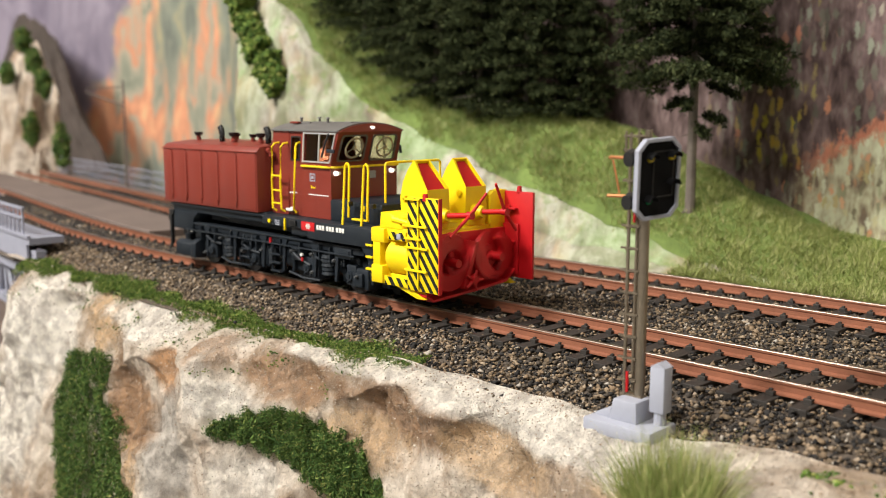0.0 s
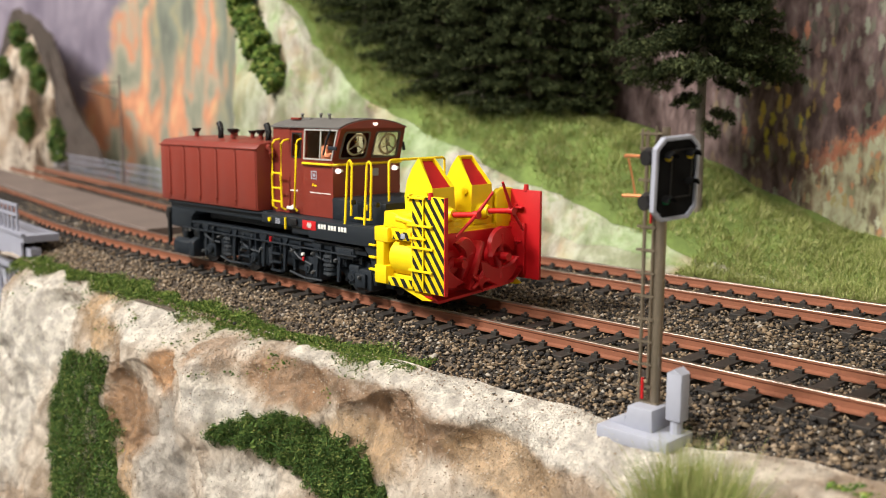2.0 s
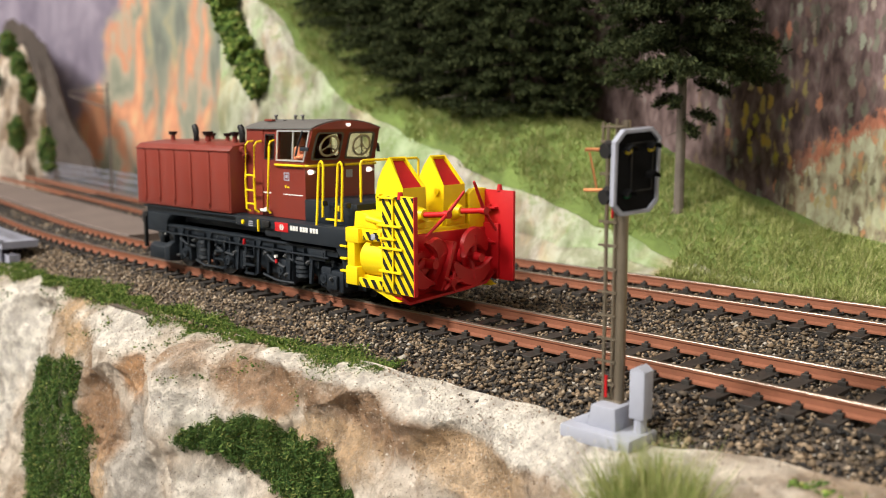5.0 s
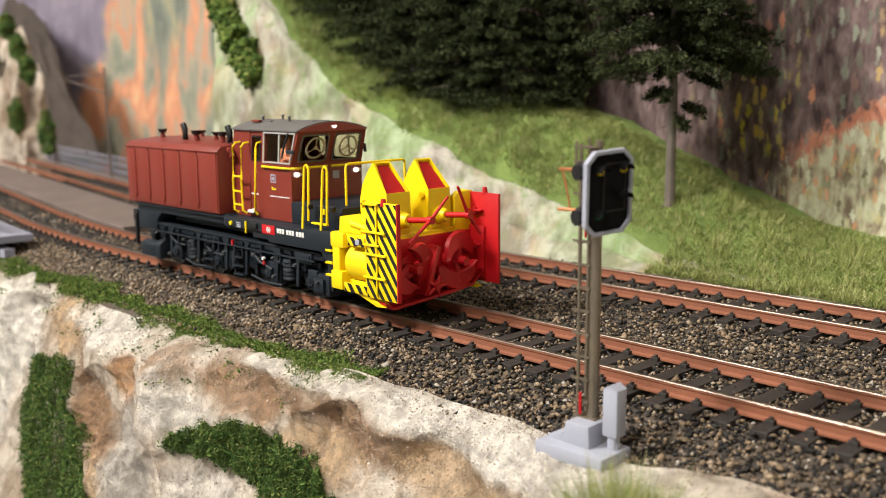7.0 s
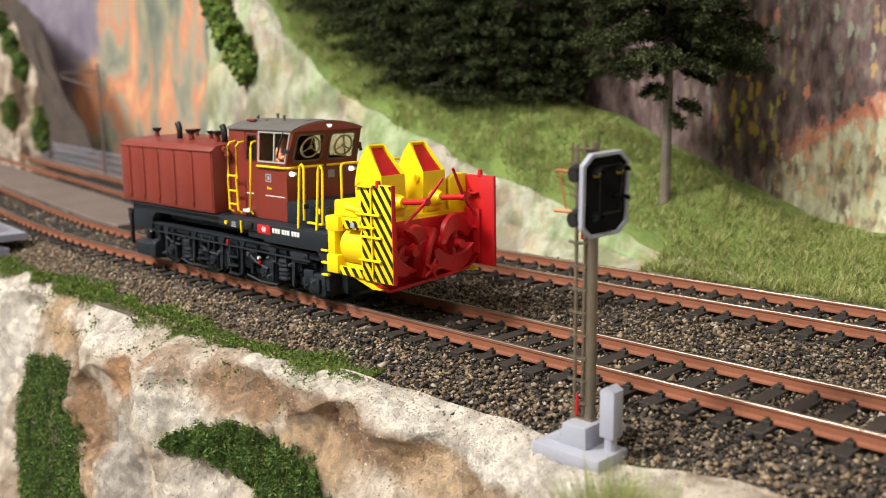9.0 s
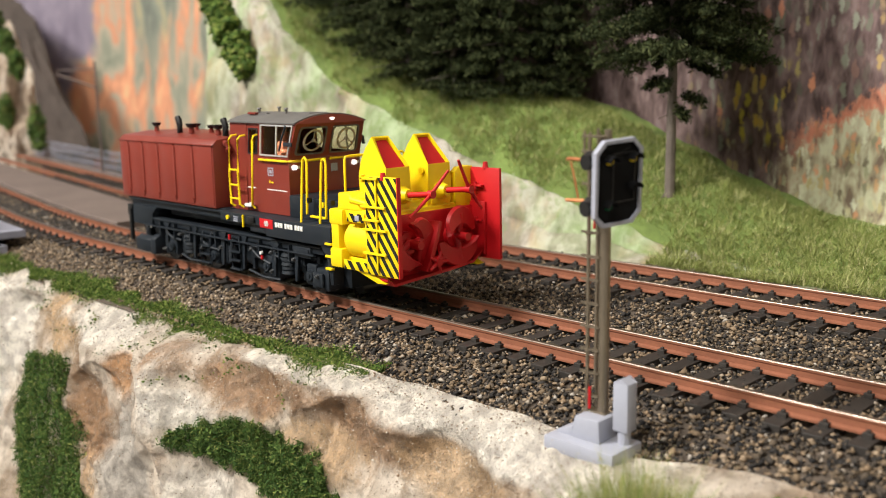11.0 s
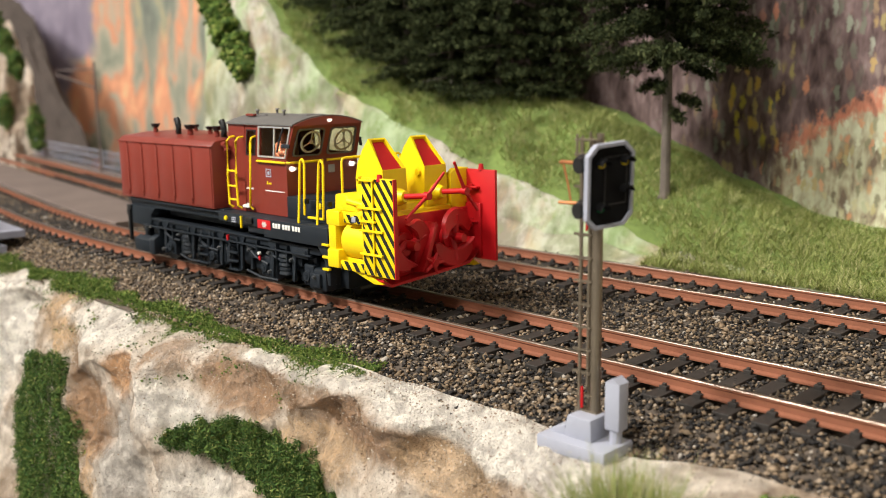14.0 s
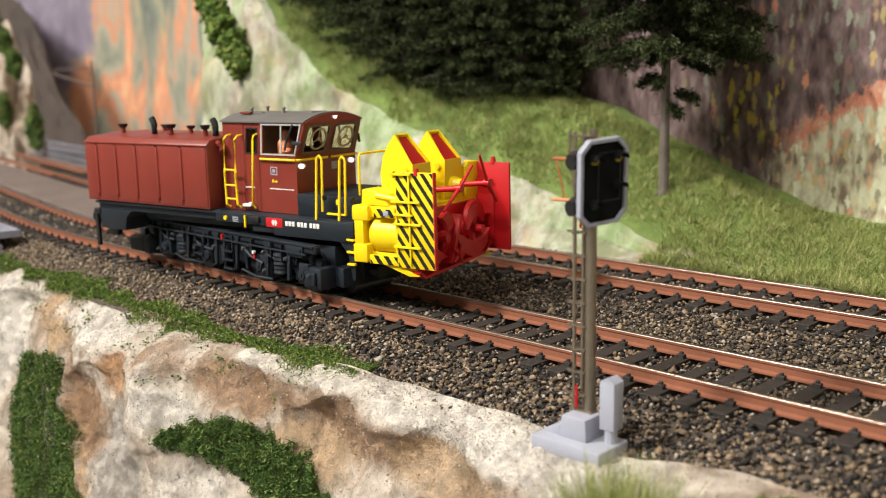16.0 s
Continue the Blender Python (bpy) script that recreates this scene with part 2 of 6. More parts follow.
LIGHT_STEEL = plain("dull_steel", (0.12, 0.125, 0.13), 0.35, metal=0.5, vary=0.15)
COPPER = plain("copper_wire", (0.65, 0.27, 0.12), 0.35, metal=0.8)
SLAB = plain("brown_grey_slab", (0.13, 0.098, 0.085), 0.85, vary=0.2, grain=700, coarse=40)
BED = plain("ballast_bed_earth", (0.085, 0.066, 0.050), 0.95, vary=0.4, grain=700, bump=0.6)
STONES = islands("ballast_stones", [(0.0, (0.012, 0.011, 0.011)), (0.30, (0.030, 0.027, 0.025)), (0.46, (0.068, 0.055, 0.042)), (0.63, (0.128, 0.094, 0.060)), (0.81, (0.225, 0.158, 0.098)), (0.93, (0.30, 0.23, 0.158)), (1.0, (0.36, 0.33, 0.29))], rough=0.8, spec=0.3, across=0.5)
TAN_STONES = islands("tan_ballast_stones", [(0.0, (0.045, 0.034, 0.024)), (0.25, (0.12, 0.088, 0.058)), (0.6, (0.24, 0.175, 0.115)), (0.88, (0.36, 0.275, 0.19)), (1.0, (0.46, 0.39, 0.31))], rough=0.8, spec=0.3, across=0.5)
MOSS = islands("moss_flock", [(0.0, (0.018, 0.044, 0.010)), (0.5, (0.055, 0.115, 0.022)), (0.85, (0.12, 0.18, 0.038)), (1.0, (0.27, 0.27, 0.08))], rough=0.9)
TURF = islands("bright_turf_flock", [(0.0, (0.026, 0.058, 0.011)), (0.5, (0.080, 0.145, 0.022)), (0.85, (0.19, 0.25, 0.050)), (1.0, (0.33, 0.33, 0.11))], rough=0.9)
GRASS = islands("static_grass", [(0.0, (0.125, 0.16, 0.04)), (0.5, (0.265, 0.315, 0.085)), (0.85, (0.42, 0.43, 0.17)), (1.0, (0.55, 0.50, 0.28))], rough=0.8)
WILD = islands("olive_grass", [(0.0, (0.12, 0.17, 0.035)), (0.5, (0.25, 0.31, 0.085)), (0.8, (0.36, 0.36, 0.14)), (1.0, (0.46, 0.40, 0.20))], rough=0.8)
SOIL = plain("green_scatter_soil", (0.13, 0.185, 0.045), 0.95, vary=0.4, grain=500, coarse=90, bump=0.5)


def pale_wash(name, green):
    """Rock edge with thin green scatter over whitish plaster."""
    m, t, p = nodes_of(name)
    co = t.nodes.new("ShaderNodeTexCoord").outputs["Object"]
    mp = t.nodes.new("ShaderNodeMapping")
    mp.inputs["Scale"].default_value = (1.0, 1.0, 0.5)
    t.links.new(co, mp.inputs["Vector"])
    tall = mp.outputs[0]
    big, mid, fine = noise_at(t, tall, 26, 4, 0.6, 0.5), noise_at(t, tall, 75, 5, 0.65, 0.4), noise_at(t, co, 500, 5, 0.7)
    c = blend(t, step(t, mid, 0.40, 0.60), (0.205, 0.17, 0.135), (0.44, 0.405, 0.355))
    c = blend(t, calc(t, "MULTIPLY", step(t, noise_at(t, tall, 48, 5, 0.6, 0.4), 0.50, 0.66), 0.7), c, (0.42, 0.275, 0.165))
    c = blend(t, calc(t, "MULTIPLY", step(t, big, 0.34, 0.62), green), c, blend(t, step(t, mid, 0.35, 0.62), (0.18, 0.265, 0.10), (0.34, 0.43, 0.245)))
    c = blend(t, calc(t, "MULTIPLY", step(t, noise_at(t, co, 130, 4, 0.6), 0.55, 0.68), green * 0.7), c, (0.15, 0.22, 0.06))
    c = blend(t, calc(t, "MULTIPLY", step(t, fine, 0.5, 0.7), 0.35), c, (0.20, 0.16, 0.11))
    t.links.new(c, p.inputs["Base Color"])
    p.inputs["Roughness"].default_value = 0.85
    b = add(t, "ShaderNodeBump", Strength=0.8, Distance=0.0015)
    t.links.new(mid, b.inputs["Height"])
    t.links.new(b.outputs[0], p.inputs["Normal"])
    return m


PALE = pale_wash("pale_green_wash", 0.9)
WALL = pale_wash("wall_wash", 0.45)
NEEDLES = islands("dark_needles", [(0.0, (0.014, 0.020, 0.009)), (0.6, (0.036, 0.047, 0.019)), (1.0, (0.078, 0.088, 0.036))], rough=0.95, spec=0.1)
BARK = plain("grey_bark", (0.15, 0.125, 0.105), 0.9, vary=0.3, grain=600, bump=0.5)
TAN, ORANGE, BROWN, GREY, CHALK = (0.55, 0.37, 0.21), (0.52, 0.27, 0.115), (0.34, 0.19, 0.095), (0.47, 0.435, 0.39), (0.82, 0.755, 0.675)
CLIFF_ROCK = rock_paint("cliff_plaster", ((-72, -20, 24, 16, CHALK, 0.85), (-36, -14, 14, 11, TAN, 0.95), (-13, -35, 17, 14, BROWN, 0.95), (7, -20, 7, 6, ORANGE, 0.9), (11, -42, 9, 16, GREY, 0.8), (-4, -56, 9, 14, TAN, 0.8), (28, -12, 8, 4, BROWN, 0.6), (53, -13, 17, 6, BROWN, 0.85), (90, -14, 20, 6.5, BROWN, 0.85), (112, -16, 14, 6, TAN, 0.8), (76, -22, 14, 6, TAN, 0.8), (-84, -44, 16, 34, CHALK, 0.85), (150, -12, 16, 6, TAN, 0.7), (122, -8, 40, 4, CHALK, 0.85), (36, -21, 12, 4, CHALK, 0.8), (44, -38, 14, 6, CHALK, 0.6), (-14, -11, 26, 5, CHALK, 0.8), (70, -7, 30, 2.5, CHALK, 0.8), (28, -20, 5, 9, CHALK, 0.6)))
ROCK = rock_paint("plaster_rock")
PRINT = backdrop_print()
PLASTER = plain("white_wall_paint", (0.7, 0.69, 0.66), 0.9, vary=0.04, grain=20, coarse=3, bump=0)
LAMP_GLASS = glow("lit_lamp_glass", (1.0, 0.96, 0.88), 1.6)
LENS_YELLOW = plain("yellow_lens", (0.45, 0.33, 0.01), 0.15)
LENS_GREEN = plain("green_lens", (0.004, 0.10, 0.04), 0.15)
BROWN_SEAT = plain("brown_cab_interior", (0.40, 0.20, 0.08), 0.6)
SLOPE = plain("brown_slope_paint", (0.062, 0.048, 0.041), 0.9, vary=0.4, grain=120, coarse=20)
FIGURE = plain("painted_figure", (0.55, 0.20, 0.12), 0.6)
CREAM = plain("tan_disc", (0.34, 0.30, 0.22), 0.4)


def window_glass():
    m, t, p = nodes_of("window_glass")
    p.inputs["Base Color"].default_value = (0.76, 0.75, 0.63, 1)
    p.inputs["Roughness"].default_value = 0.02
    p.inputs["IOR"].default_value = 1.2
    p.inputs["Transmission Weight"].default_value = 1.0
    return m


GLASS = window_glass()

# ---- mesh helpers, in millimetres ----
ORIGIN = {}


def box(bm, x0, x1, y0, y1, z0, z1, bevel=0.0):
    b = bmesh.new()
    bmesh.ops.create_cube(b, size=1)
    bmesh.ops.transform(b, matrix=Matrix.Translation(((x0 + x1) / 2, (y0 + y1) / 2, (z0 + z1) / 2)) @ Matrix.Diagonal((x1 - x0, y1 - y0, z1 - z0, 1)), verts=b.verts)
    if bevel:
        bmesh.ops.bevel(b, geom=b.edges[:], offset=bevel, segments=2, affect="EDGES", profile=0.5)
    return pour(bm, b)


def pour(bm, b, m=None):
    """Adds the mesh b to bm and frees b."""
    if m is not None:
        bmesh.ops.transform(b, matrix=m, verts=b.verts)
    me = bpy.data.meshes.new("tmp")
    b.to_mesh(me)
    b.free()
    bm.from_mesh(me)
    bpy.data.meshes.remove(me)
    return bm


def rod(bm, a, b, r, r2=None, sides=10):
    a, b = Vector(a), Vector(b)
    c = bmesh.new()
    bmesh.ops.create_cone(c, cap_ends=True, segments=sides, radius1=r, radius2=r if r2 is None else r2, depth=(b - a).length)
    return pour(bm, c, Matrix.Translation((a + b) / 2) @ (b - a).to_track_quat("Z", "Y").to_matrix().to_4x4())


def pipe(bm, pts, r, sides=8):
    """A bent round bar along points."""
    pts = [Vector(p) for p in pts]
    rings = []
    for i, p in enumerate(pts):
        d = (pts[min(i + 1, len(pts) - 1)] - pts[max(i - 1, 0)]).normalized()
        q = d.to_track_quat("Z", "Y")
        rings.append([bm.verts.new(p + q @ Vector((r * math.cos(k * math.tau / sides), r * math.sin(k * math.tau / sides), 0))) for k in range(sides)])
    for u, v in zip(rings, rings[1:]):
        for k in range(sides):
            bm.faces.new((u[k], u[(k + 1) % sides], v[(k + 1) % sides], v[k]))
    bm.faces.new(rings[0][::-1])
    bm.faces.new(rings[-1])
    return bm


def prism(bm, outline, axis, a, b, bevel=0.0):
    """An outline drawn out from a to b along an axis; outlines give the two other coordinates in x, y, z order."""
    c = bmesh.new()
    i = "xyz".index(axis)

    def at(p, v):
        q = list(p)
        q.insert(i, v)
        return q
    lo = [c.verts.new(at(p, a)) for p in outline]
    hi = [c.verts.new(at(p, b)) for p in outline]
    n = len(outline)
    for k in range(n):
        c.faces.new((lo[k], lo[(k + 1) % n], hi[(k + 1) % n], hi[k]))
    c.faces.new(lo[::-1])
    c.faces.new(hi)
    bmesh.ops.recalc_face_normals(c, faces=c.faces[:])
    if bevel:
        bmesh.ops.bevel(c, geom=c.edges[:], offset=bevel, segments=2, affect="EDGES", profile=0.5)
    return pour(bm, c)


def frame_of(bm, outline, inner, axis, a, b):
    """A flat ring between two outlines of the same length, drawn out from a to b."""
    i = "xyz".index(axis)

    def at(p, v):
        q = list(p)
        q.insert(i, v)
        return bm.verts.new(q)
    o0, o1 = [at(p, a) for p in outline], [at(p, b) for p in outline]
    n0, n1 = [at(p, a) for p in inner], [at(p, b) for p in inner]
    n = len(outline)
    fs = []
    for k in range(n):
        j = (k + 1) % n
        fs += [bm.faces.new(f) for f in ((o0[k], o0[j], n0[j], n0[k]), (o1[k], n1[k], n1[j], o1[j]), (o0[k], o1[k], o1[j], o0[j]), (n0[k], n0[j], n1[j], n1[k]))]
    bmesh.ops.recalc_face_normals(bm, faces=fs)
    return bm


def rounded(u0, u1, v0, v1, r, steps=3):
    pts = []
    for cu, cv, a0 in ((u1 - r, v1 - r, 0), (u0 + r, v1 - r, 90), (u0 + r, v0 + r, 180), (u1 - r, v0 + r, 270)):
        for k in range(steps + 1):
            a = radians(a0 + 90 * k / steps)
            pts.append((cu + r * math.cos(a), cv + r * math.sin(a)))
    return pts


def thing(name, x, y, z, label, category, group="", kind=""):
    ob = new(name)
    ob.empty_display_size = 0.005
    ob.location = (x * U, y * U, z * U)
    ORIGIN[ob] = Vector((x, y, z))
    return tagged(ob, label, category, group, kind)


def mesh_of(name, bm, material, origin, smooth):
    bmesh.ops.transform(bm, matrix=Matrix.Diagonal((U, U, U, 1)) @ Matrix.Translation(-origin), verts=bm.verts)
    me = bpy.data.meshes.new(name)
    bm.to_mesh(me)
    bm.free()
    me.materials.append(material)
    if smooth:
        me.shade_smooth()
        me.set_sharp_from_angle(angle=radians(35))
    return me


def part(name, bm, material, parent, label="", origin=None, smooth=True):
    """Links a bmesh, in the plan's millimetres, as one mesh object under a thing or a part."""
    o = Vector(origin) if origin is not None else ORIGIN[parent]
    ob = new(name, mesh_of(name, bm, material, o, smooth))
    ob.parent = parent
    ob.location = (o - ORIGIN[parent]) * U
    ORIGIN[ob] = o
    return tagged(ob, label)


def single(name, bm, material, label, category="", kind="", origin=(0, 0, 0), group="", smooth=True):
    """A thing that is one mesh."""
    o = Vector(origin)
    ob = new(name, mesh_of(name, bm, material, o, smooth))
    ob.location = o * U
    ORIGIN[ob] = o
    return tagged(ob, label, category, group, kind)


def from_arrays(name, verts, faces, material, smooth=False):
    me = bpy.data.meshes.new(name)
    verts, faces = np.asarray(verts, float) * U, np.asarray(faces, int)
    me.vertices.add(len(verts))
    me.vertices.foreach_set("co", verts.ravel())
    me.loops.add(faces.size)
    me.loops.foreach_set("vertex_index", faces.ravel().astype(np.int32))
    me.polygons.add(len(faces))
    me.polygons.foreach_set("loop_start", np.arange(0, faces.size, faces.shape[1], dtype=np.int32))
    me.update(calc_edges=True)
    me.validate()
    me.materials.append(material)
    if smooth:
        me.shade_smooth()
    return new(name, me)


def grid_faces(nu, nv):
    i = np.arange(nu - 1)[:, None] * nv + np.arange(nv - 1)[None, :]
    i = i.ravel()
    return np.stack([i, i + nv, i + nv + 1, i + 1], 1)


rng = np.random.default_rng(5)


def fbm(x, y, z, octaves=4):
    """Smooth noise, about -1 to 1."""
    return np.array([noise.fractal(Vector((a, b, c)), 0.9, 2.0, octaves) for a, b, c in zip(np.ravel(x), np.ravel(y), np.ravel(z))]).reshape(np.shape(x))


# ---- the line of the two tracks ----
BEND, R_BEND, TURN = -50.0, 750.0, 0.17
SPACING = 58.5


def line(u, off=0.0):
    """A place on the near track's centre line, u along it, moved off to its far side: x, y and heading."""
    if u >= BEND:
        return u, off, 0.0
    a = min((BEND - u) / R_BEND, TURN)
    x, y = BEND - R_BEND * math.sin(a), R_BEND * (1 - math.cos(a))
    rest = BEND - u - a * R_BEND
    if rest > 0:
        x, y = x - rest * math.cos(a), y + rest * math.sin(a)
    return x + off * math.sin(a), y + off * math.cos(a), -a


def line_offset(x, y):
    """How far (x, y) lies off the near track's centre line, for many points."""
    us = np.linspace(-700, 330, 800)
    pts = np.array([line(u)[:2] for u in us])
    head = np.array([line(u)[2] for u in us])
    k = np.abs(pts[None, :, 0] - np.ravel(x)[:, None] + (pts[None, :, 1] - np.ravel(y)[:, None]) * 0.0).argmin(1)
    return ((np.ravel(y) - pts[k, 1]) * np.cos(head[k])).reshape(np.shape(x))


def sweep(bm, outline, off, u0, u1, step=6.0):
    """A profile (across, up) drawn along the track line."""
    us = np.linspace(u0, u1, int((u1 - u0) / step) + 1)
    rows = []
    for u in us:
        x, y, h = line(u, 0)
        rows.append([bm.verts.new((x - (off + a) * math.sin(h), y + (off + a) * math.cos(h), z)) for a, z in outline])
    n = len(outline)
    for p, q in zip(rows, rows[1:]):
        for k in range(n):
            bm.faces.new((p[k], q[k], q[(k + 1) % n], p[(k + 1) % n]))
    bm.faces.new(rows[0])
    bm.faces.new(rows[-1][::-1])
    bmesh.ops.recalc_face_normals(bm, faces=bm.faces[:])
    return bm


RAIL = [(-1.05, -2.5), (1.05, -2.5), (1.05, -2.2), (0.32, -1.9), (0.28, -0.85), (0.48, -0.65), (0.48, -0.33), (-0.48, -0.33), (-0.48, -0.65), (-0.28, -0.85), (-0.32, -1.9), (-1.05, -2.2)]
HEAD = [(-0.50, -0.32), (0.50, -0.32), (0.48, -0.20), (0.38, -0.07), (0.2, 0.0), (-0.2, 0.0), (-0.38, -0.07), (-0.48, -0.20)]


def track(off, label):
    t = thing("railway_track", 0, off, -4.6, label, "railway track", "model railway tracks")
    for side in (-8.7, 8.7):
        r = part("rail", sweep(bmesh.new(), RAIL, off + side, -520, 300), RAIL_SIDE, t, "rust-brown painted rail")
        part("rail_head", sweep(bmesh.new(), HEAD, off + side, -520, 300), RAIL_TOP, r, "polished bright rail head")
    bm = bmesh.new()
    box(bm, -1.5, 1.5, -14.2, 14.2, -4.6, -2.62, 0.12)
    for y in (-8.7, 8.7):
        for s in (-1, 1):
            box(bm, -0.75, 0.75, y + s * 1.35 - 0.55, y + s * 1.35 + 0.55, -2.7, -1.85, 0.1)
            box(bm, -0.3, 0.3, y + s * 1.2 - 0.3, y + s * 1.2 + 0.3, -1.9, -1.45, 0.08)
    me = mesh_of("sleeper", bm, SLEEPER, Vector((0, 0, 0)), False)
    u = -330.0
    while u < 230:
        x, y, h = line(u, off)
        ob = new("sleeper", me)
        ob.parent = t
        ob.matrix_basis = Matrix.Translation(((x) * U, (y - off) * U, 4.6 * U)) @ Matrix.Rotation(h + random.uniform(-0.01, 0.01), 4, "Z")
        u += 6.4
    return t


def bed_height(off, x):
    """Height of the ballast by its offset from the near track's line."""
    z = np.full(np.shape(off), -3.5)
    z = np.where(off < -14.5, -3.4 - (-14.5 - off) * 0.24, z)
    z = np.where(off > SPACING + 16, -3.5 - (off - SPACING - 16) * 0.05, z)
    mid = np.exp(-((off - SPACING / 2) / 9) ** 2)
    return z - mid * 0.7


# ballast bed under the stones
xs, offs = np.linspace(-250, 300, 90), np.linspace(-33, 96, 44)
V = []
for u in xs:
    for o in offs:
        x, y, h = line(u, o)
        V.append((x, y, float(bed_height(np.array(o), x)) - 0.55))
bed = tagged(from_arrays("ballast_bed", V, grid_faces(len(xs), len(offs)), BED, True), "dark earth bed under the loose ballast", "ballast", kind="structure")


def pebbles(name, cx, cy, cz, size, material, label, category, flat=0.75, jag=0.32):
    """Small uneven stones as one mesh."""
    n = len(cx)
    base = np.array([(0, 0, 1), (1, 0, 0.15), (0.3, 0.95, -0.1), (-0.8, 0.6, 0.2), (-0.8, -0.6, -0.1), (0.3, -0.95, 0.15), (0, 0, -1)], float)
    f = np.array([(0, 1, 2), (0, 2, 3), (0, 3, 4), (0, 4, 5), (0, 5, 1), (6, 2, 1), (6, 3, 2), (6, 4, 3), (6, 5, 4), (6, 1, 5)])
    P = base[None] * (1 + rng.uniform(-jag, jag, (n, 7, 3))) + rng.uniform(-jag * 0.4, jag * 0.4, (n, 7, 3))
    P = P * (size[:, None, None] * np.stack([rng.uniform(0.8, 1.3, n), rng.uniform(0.7, 1.1, n), rng.uniform(0.55, 0.95, n) * flat / 0.75], 1)[:, None, :])
    a, b = rng.uniform(0, math.tau, n), rng.uniform(-0.7, 0.7, n)
    ca, sa, cb, sb = np.cos(a), np.sin(a), np.cos(b), np.sin(b)
    X, Y, Z = P[..., 0], P[..., 1], P[..., 2]
    Y, Z = Y * cb[:, None] - Z * sb[:, None], Y * sb[:, None] + Z * cb[:, None]
    X, Y = X * ca[:, None] - Y * sa[:, None], X * sa[:, None] + Y * ca[:, None]
    V = np.stack([X + cx[:, None], Y + cy[:, None], Z + cz[:, None]], 2).reshape(-1, 3)
    F = (f[None] + (np.arange(n) * 7)[:, None, None]).reshape(-1, 3)
    return tagged(from_arrays(name, V, F, material), label, category, kind="stuff")


def flakes(name, c, size, material, label, category):
    """Fine flock: small flat crumbs lying every way, as one mesh."""
    n = len(c)
    d = rng.normal(0, 1, (n, 2, 3))
    d /= np.linalg.norm(d, axis=2, keepdims=True)
    a, b = d[:, 0] * size[:, None], d[:, 1] * size[:, None] * 0.6
    V = np.stack([c - a, c + b, c + a * rng.uniform(0.6, 1.1, (n, 1))], 1).reshape(-1, 3)
    return tagged(from_arrays(name, V, np.arange(3 * n).reshape(-1, 3), material), label, category, kind="stuff")


def scatter_ballast():
    us, os_, sz = [], [], []
    for u0, u1, o0, o1, per, s in ((-110, -10, -31, 92, 1.5, 0.44), (-10, 230, -32, 92, 1.85, 0.41), (40, 230, -33, -8, 0.9, 0.42), (-110, 230, -8, 8, 0.7, 0.42), (-110, 230, SPACING - 8, SPACING + 8, 0.5, 0.42), (-260, -110, -29, 16, 0.75, 0.62), (-260, -110, 40, 92, 0.5, 0.7)):
        n = int((u1 - u0) * (o1 - o0) * per)
        us.append(rng.uniform(u0, u1, n))
        os_.append(rng.uniform(o0, o1, n))
        sz.append(s * rng.lognormal(0, 0.26, n))
    u, o, s = np.concatenate(us), np.concatenate(os_), np.concatenate(sz)
    clear = (np.abs(np.abs(o) - 8.7) > 1.5) & (np.abs(np.abs(o - SPACING) - 8.7) > 1.5)
    onto = ((np.abs(o) < 14.6) | (np.abs(o - SPACING) < 14.6)) & (np.abs((u + 330.0 + 3.2) % 6.4 - 3.2) < 1.75)
    keep = clear & ~(onto & (rng.uniform(0, 1, len(u)) > np.where((np.abs(o) < 8) | (np.abs(o - SPACING) < 8), 0.24, 0.12)))
    u, o, s = u[keep], o[keep], s[keep]
    pts = np.array([line(a, b)[:2] for a, b in zip(u, o)])
    z = bed_height(o, pts[:, 0]) + rng.normal(0, 0.22, len(u)) - 0.25
    inner = (np.abs(o) < 8) | (np.abs(o - SPACING) < 8)
    shoulder = ((np.abs(o) < 15) | (np.abs(o - SPACING) < 15)) & ~inner
    z = np.where(inner, z + 0.62, np.where(shoulder, z + 0.45, z + 0.08))
    tan = (o < -12) & (rng.uniform(0, 1, len(u)) < np.interp(pts[:, 0], [-260, -20, 30, 75], [0.9, 0.85, 0.55, 0.0]))
    for pick, material, k, label in ((~tan, STONES, 1.0, "loose brown and grey model ballast stones"), (tan, TAN_STONES, 0.85, "finer tan ballast stones on the near shoulder")):
        pebbles("ballast_stones", pts[pick, 0], pts[pick, 1], z[pick], s[pick] * k, material, label, "ballast", jag=0.5)


scatter_ballast()
track(0.0, "rust-brown model rails on dark sleepers under the plough")
track(SPACING, "second model track of rust-brown rails on dark sleepers")

# concrete slab between the tracks where the bridge begins
bm = bmesh.new()
sweep(bm, [(16, -5.5), (43, -5.5), (43, -2.2), (42.5, -1.8), (16.5, -1.8), (16, -2.2)], 0, -520, -118)
single("bridge_deck", bm, SLAB, "flat brown-grey slab between the tracks on the bridge", "bridge deck", "structure")


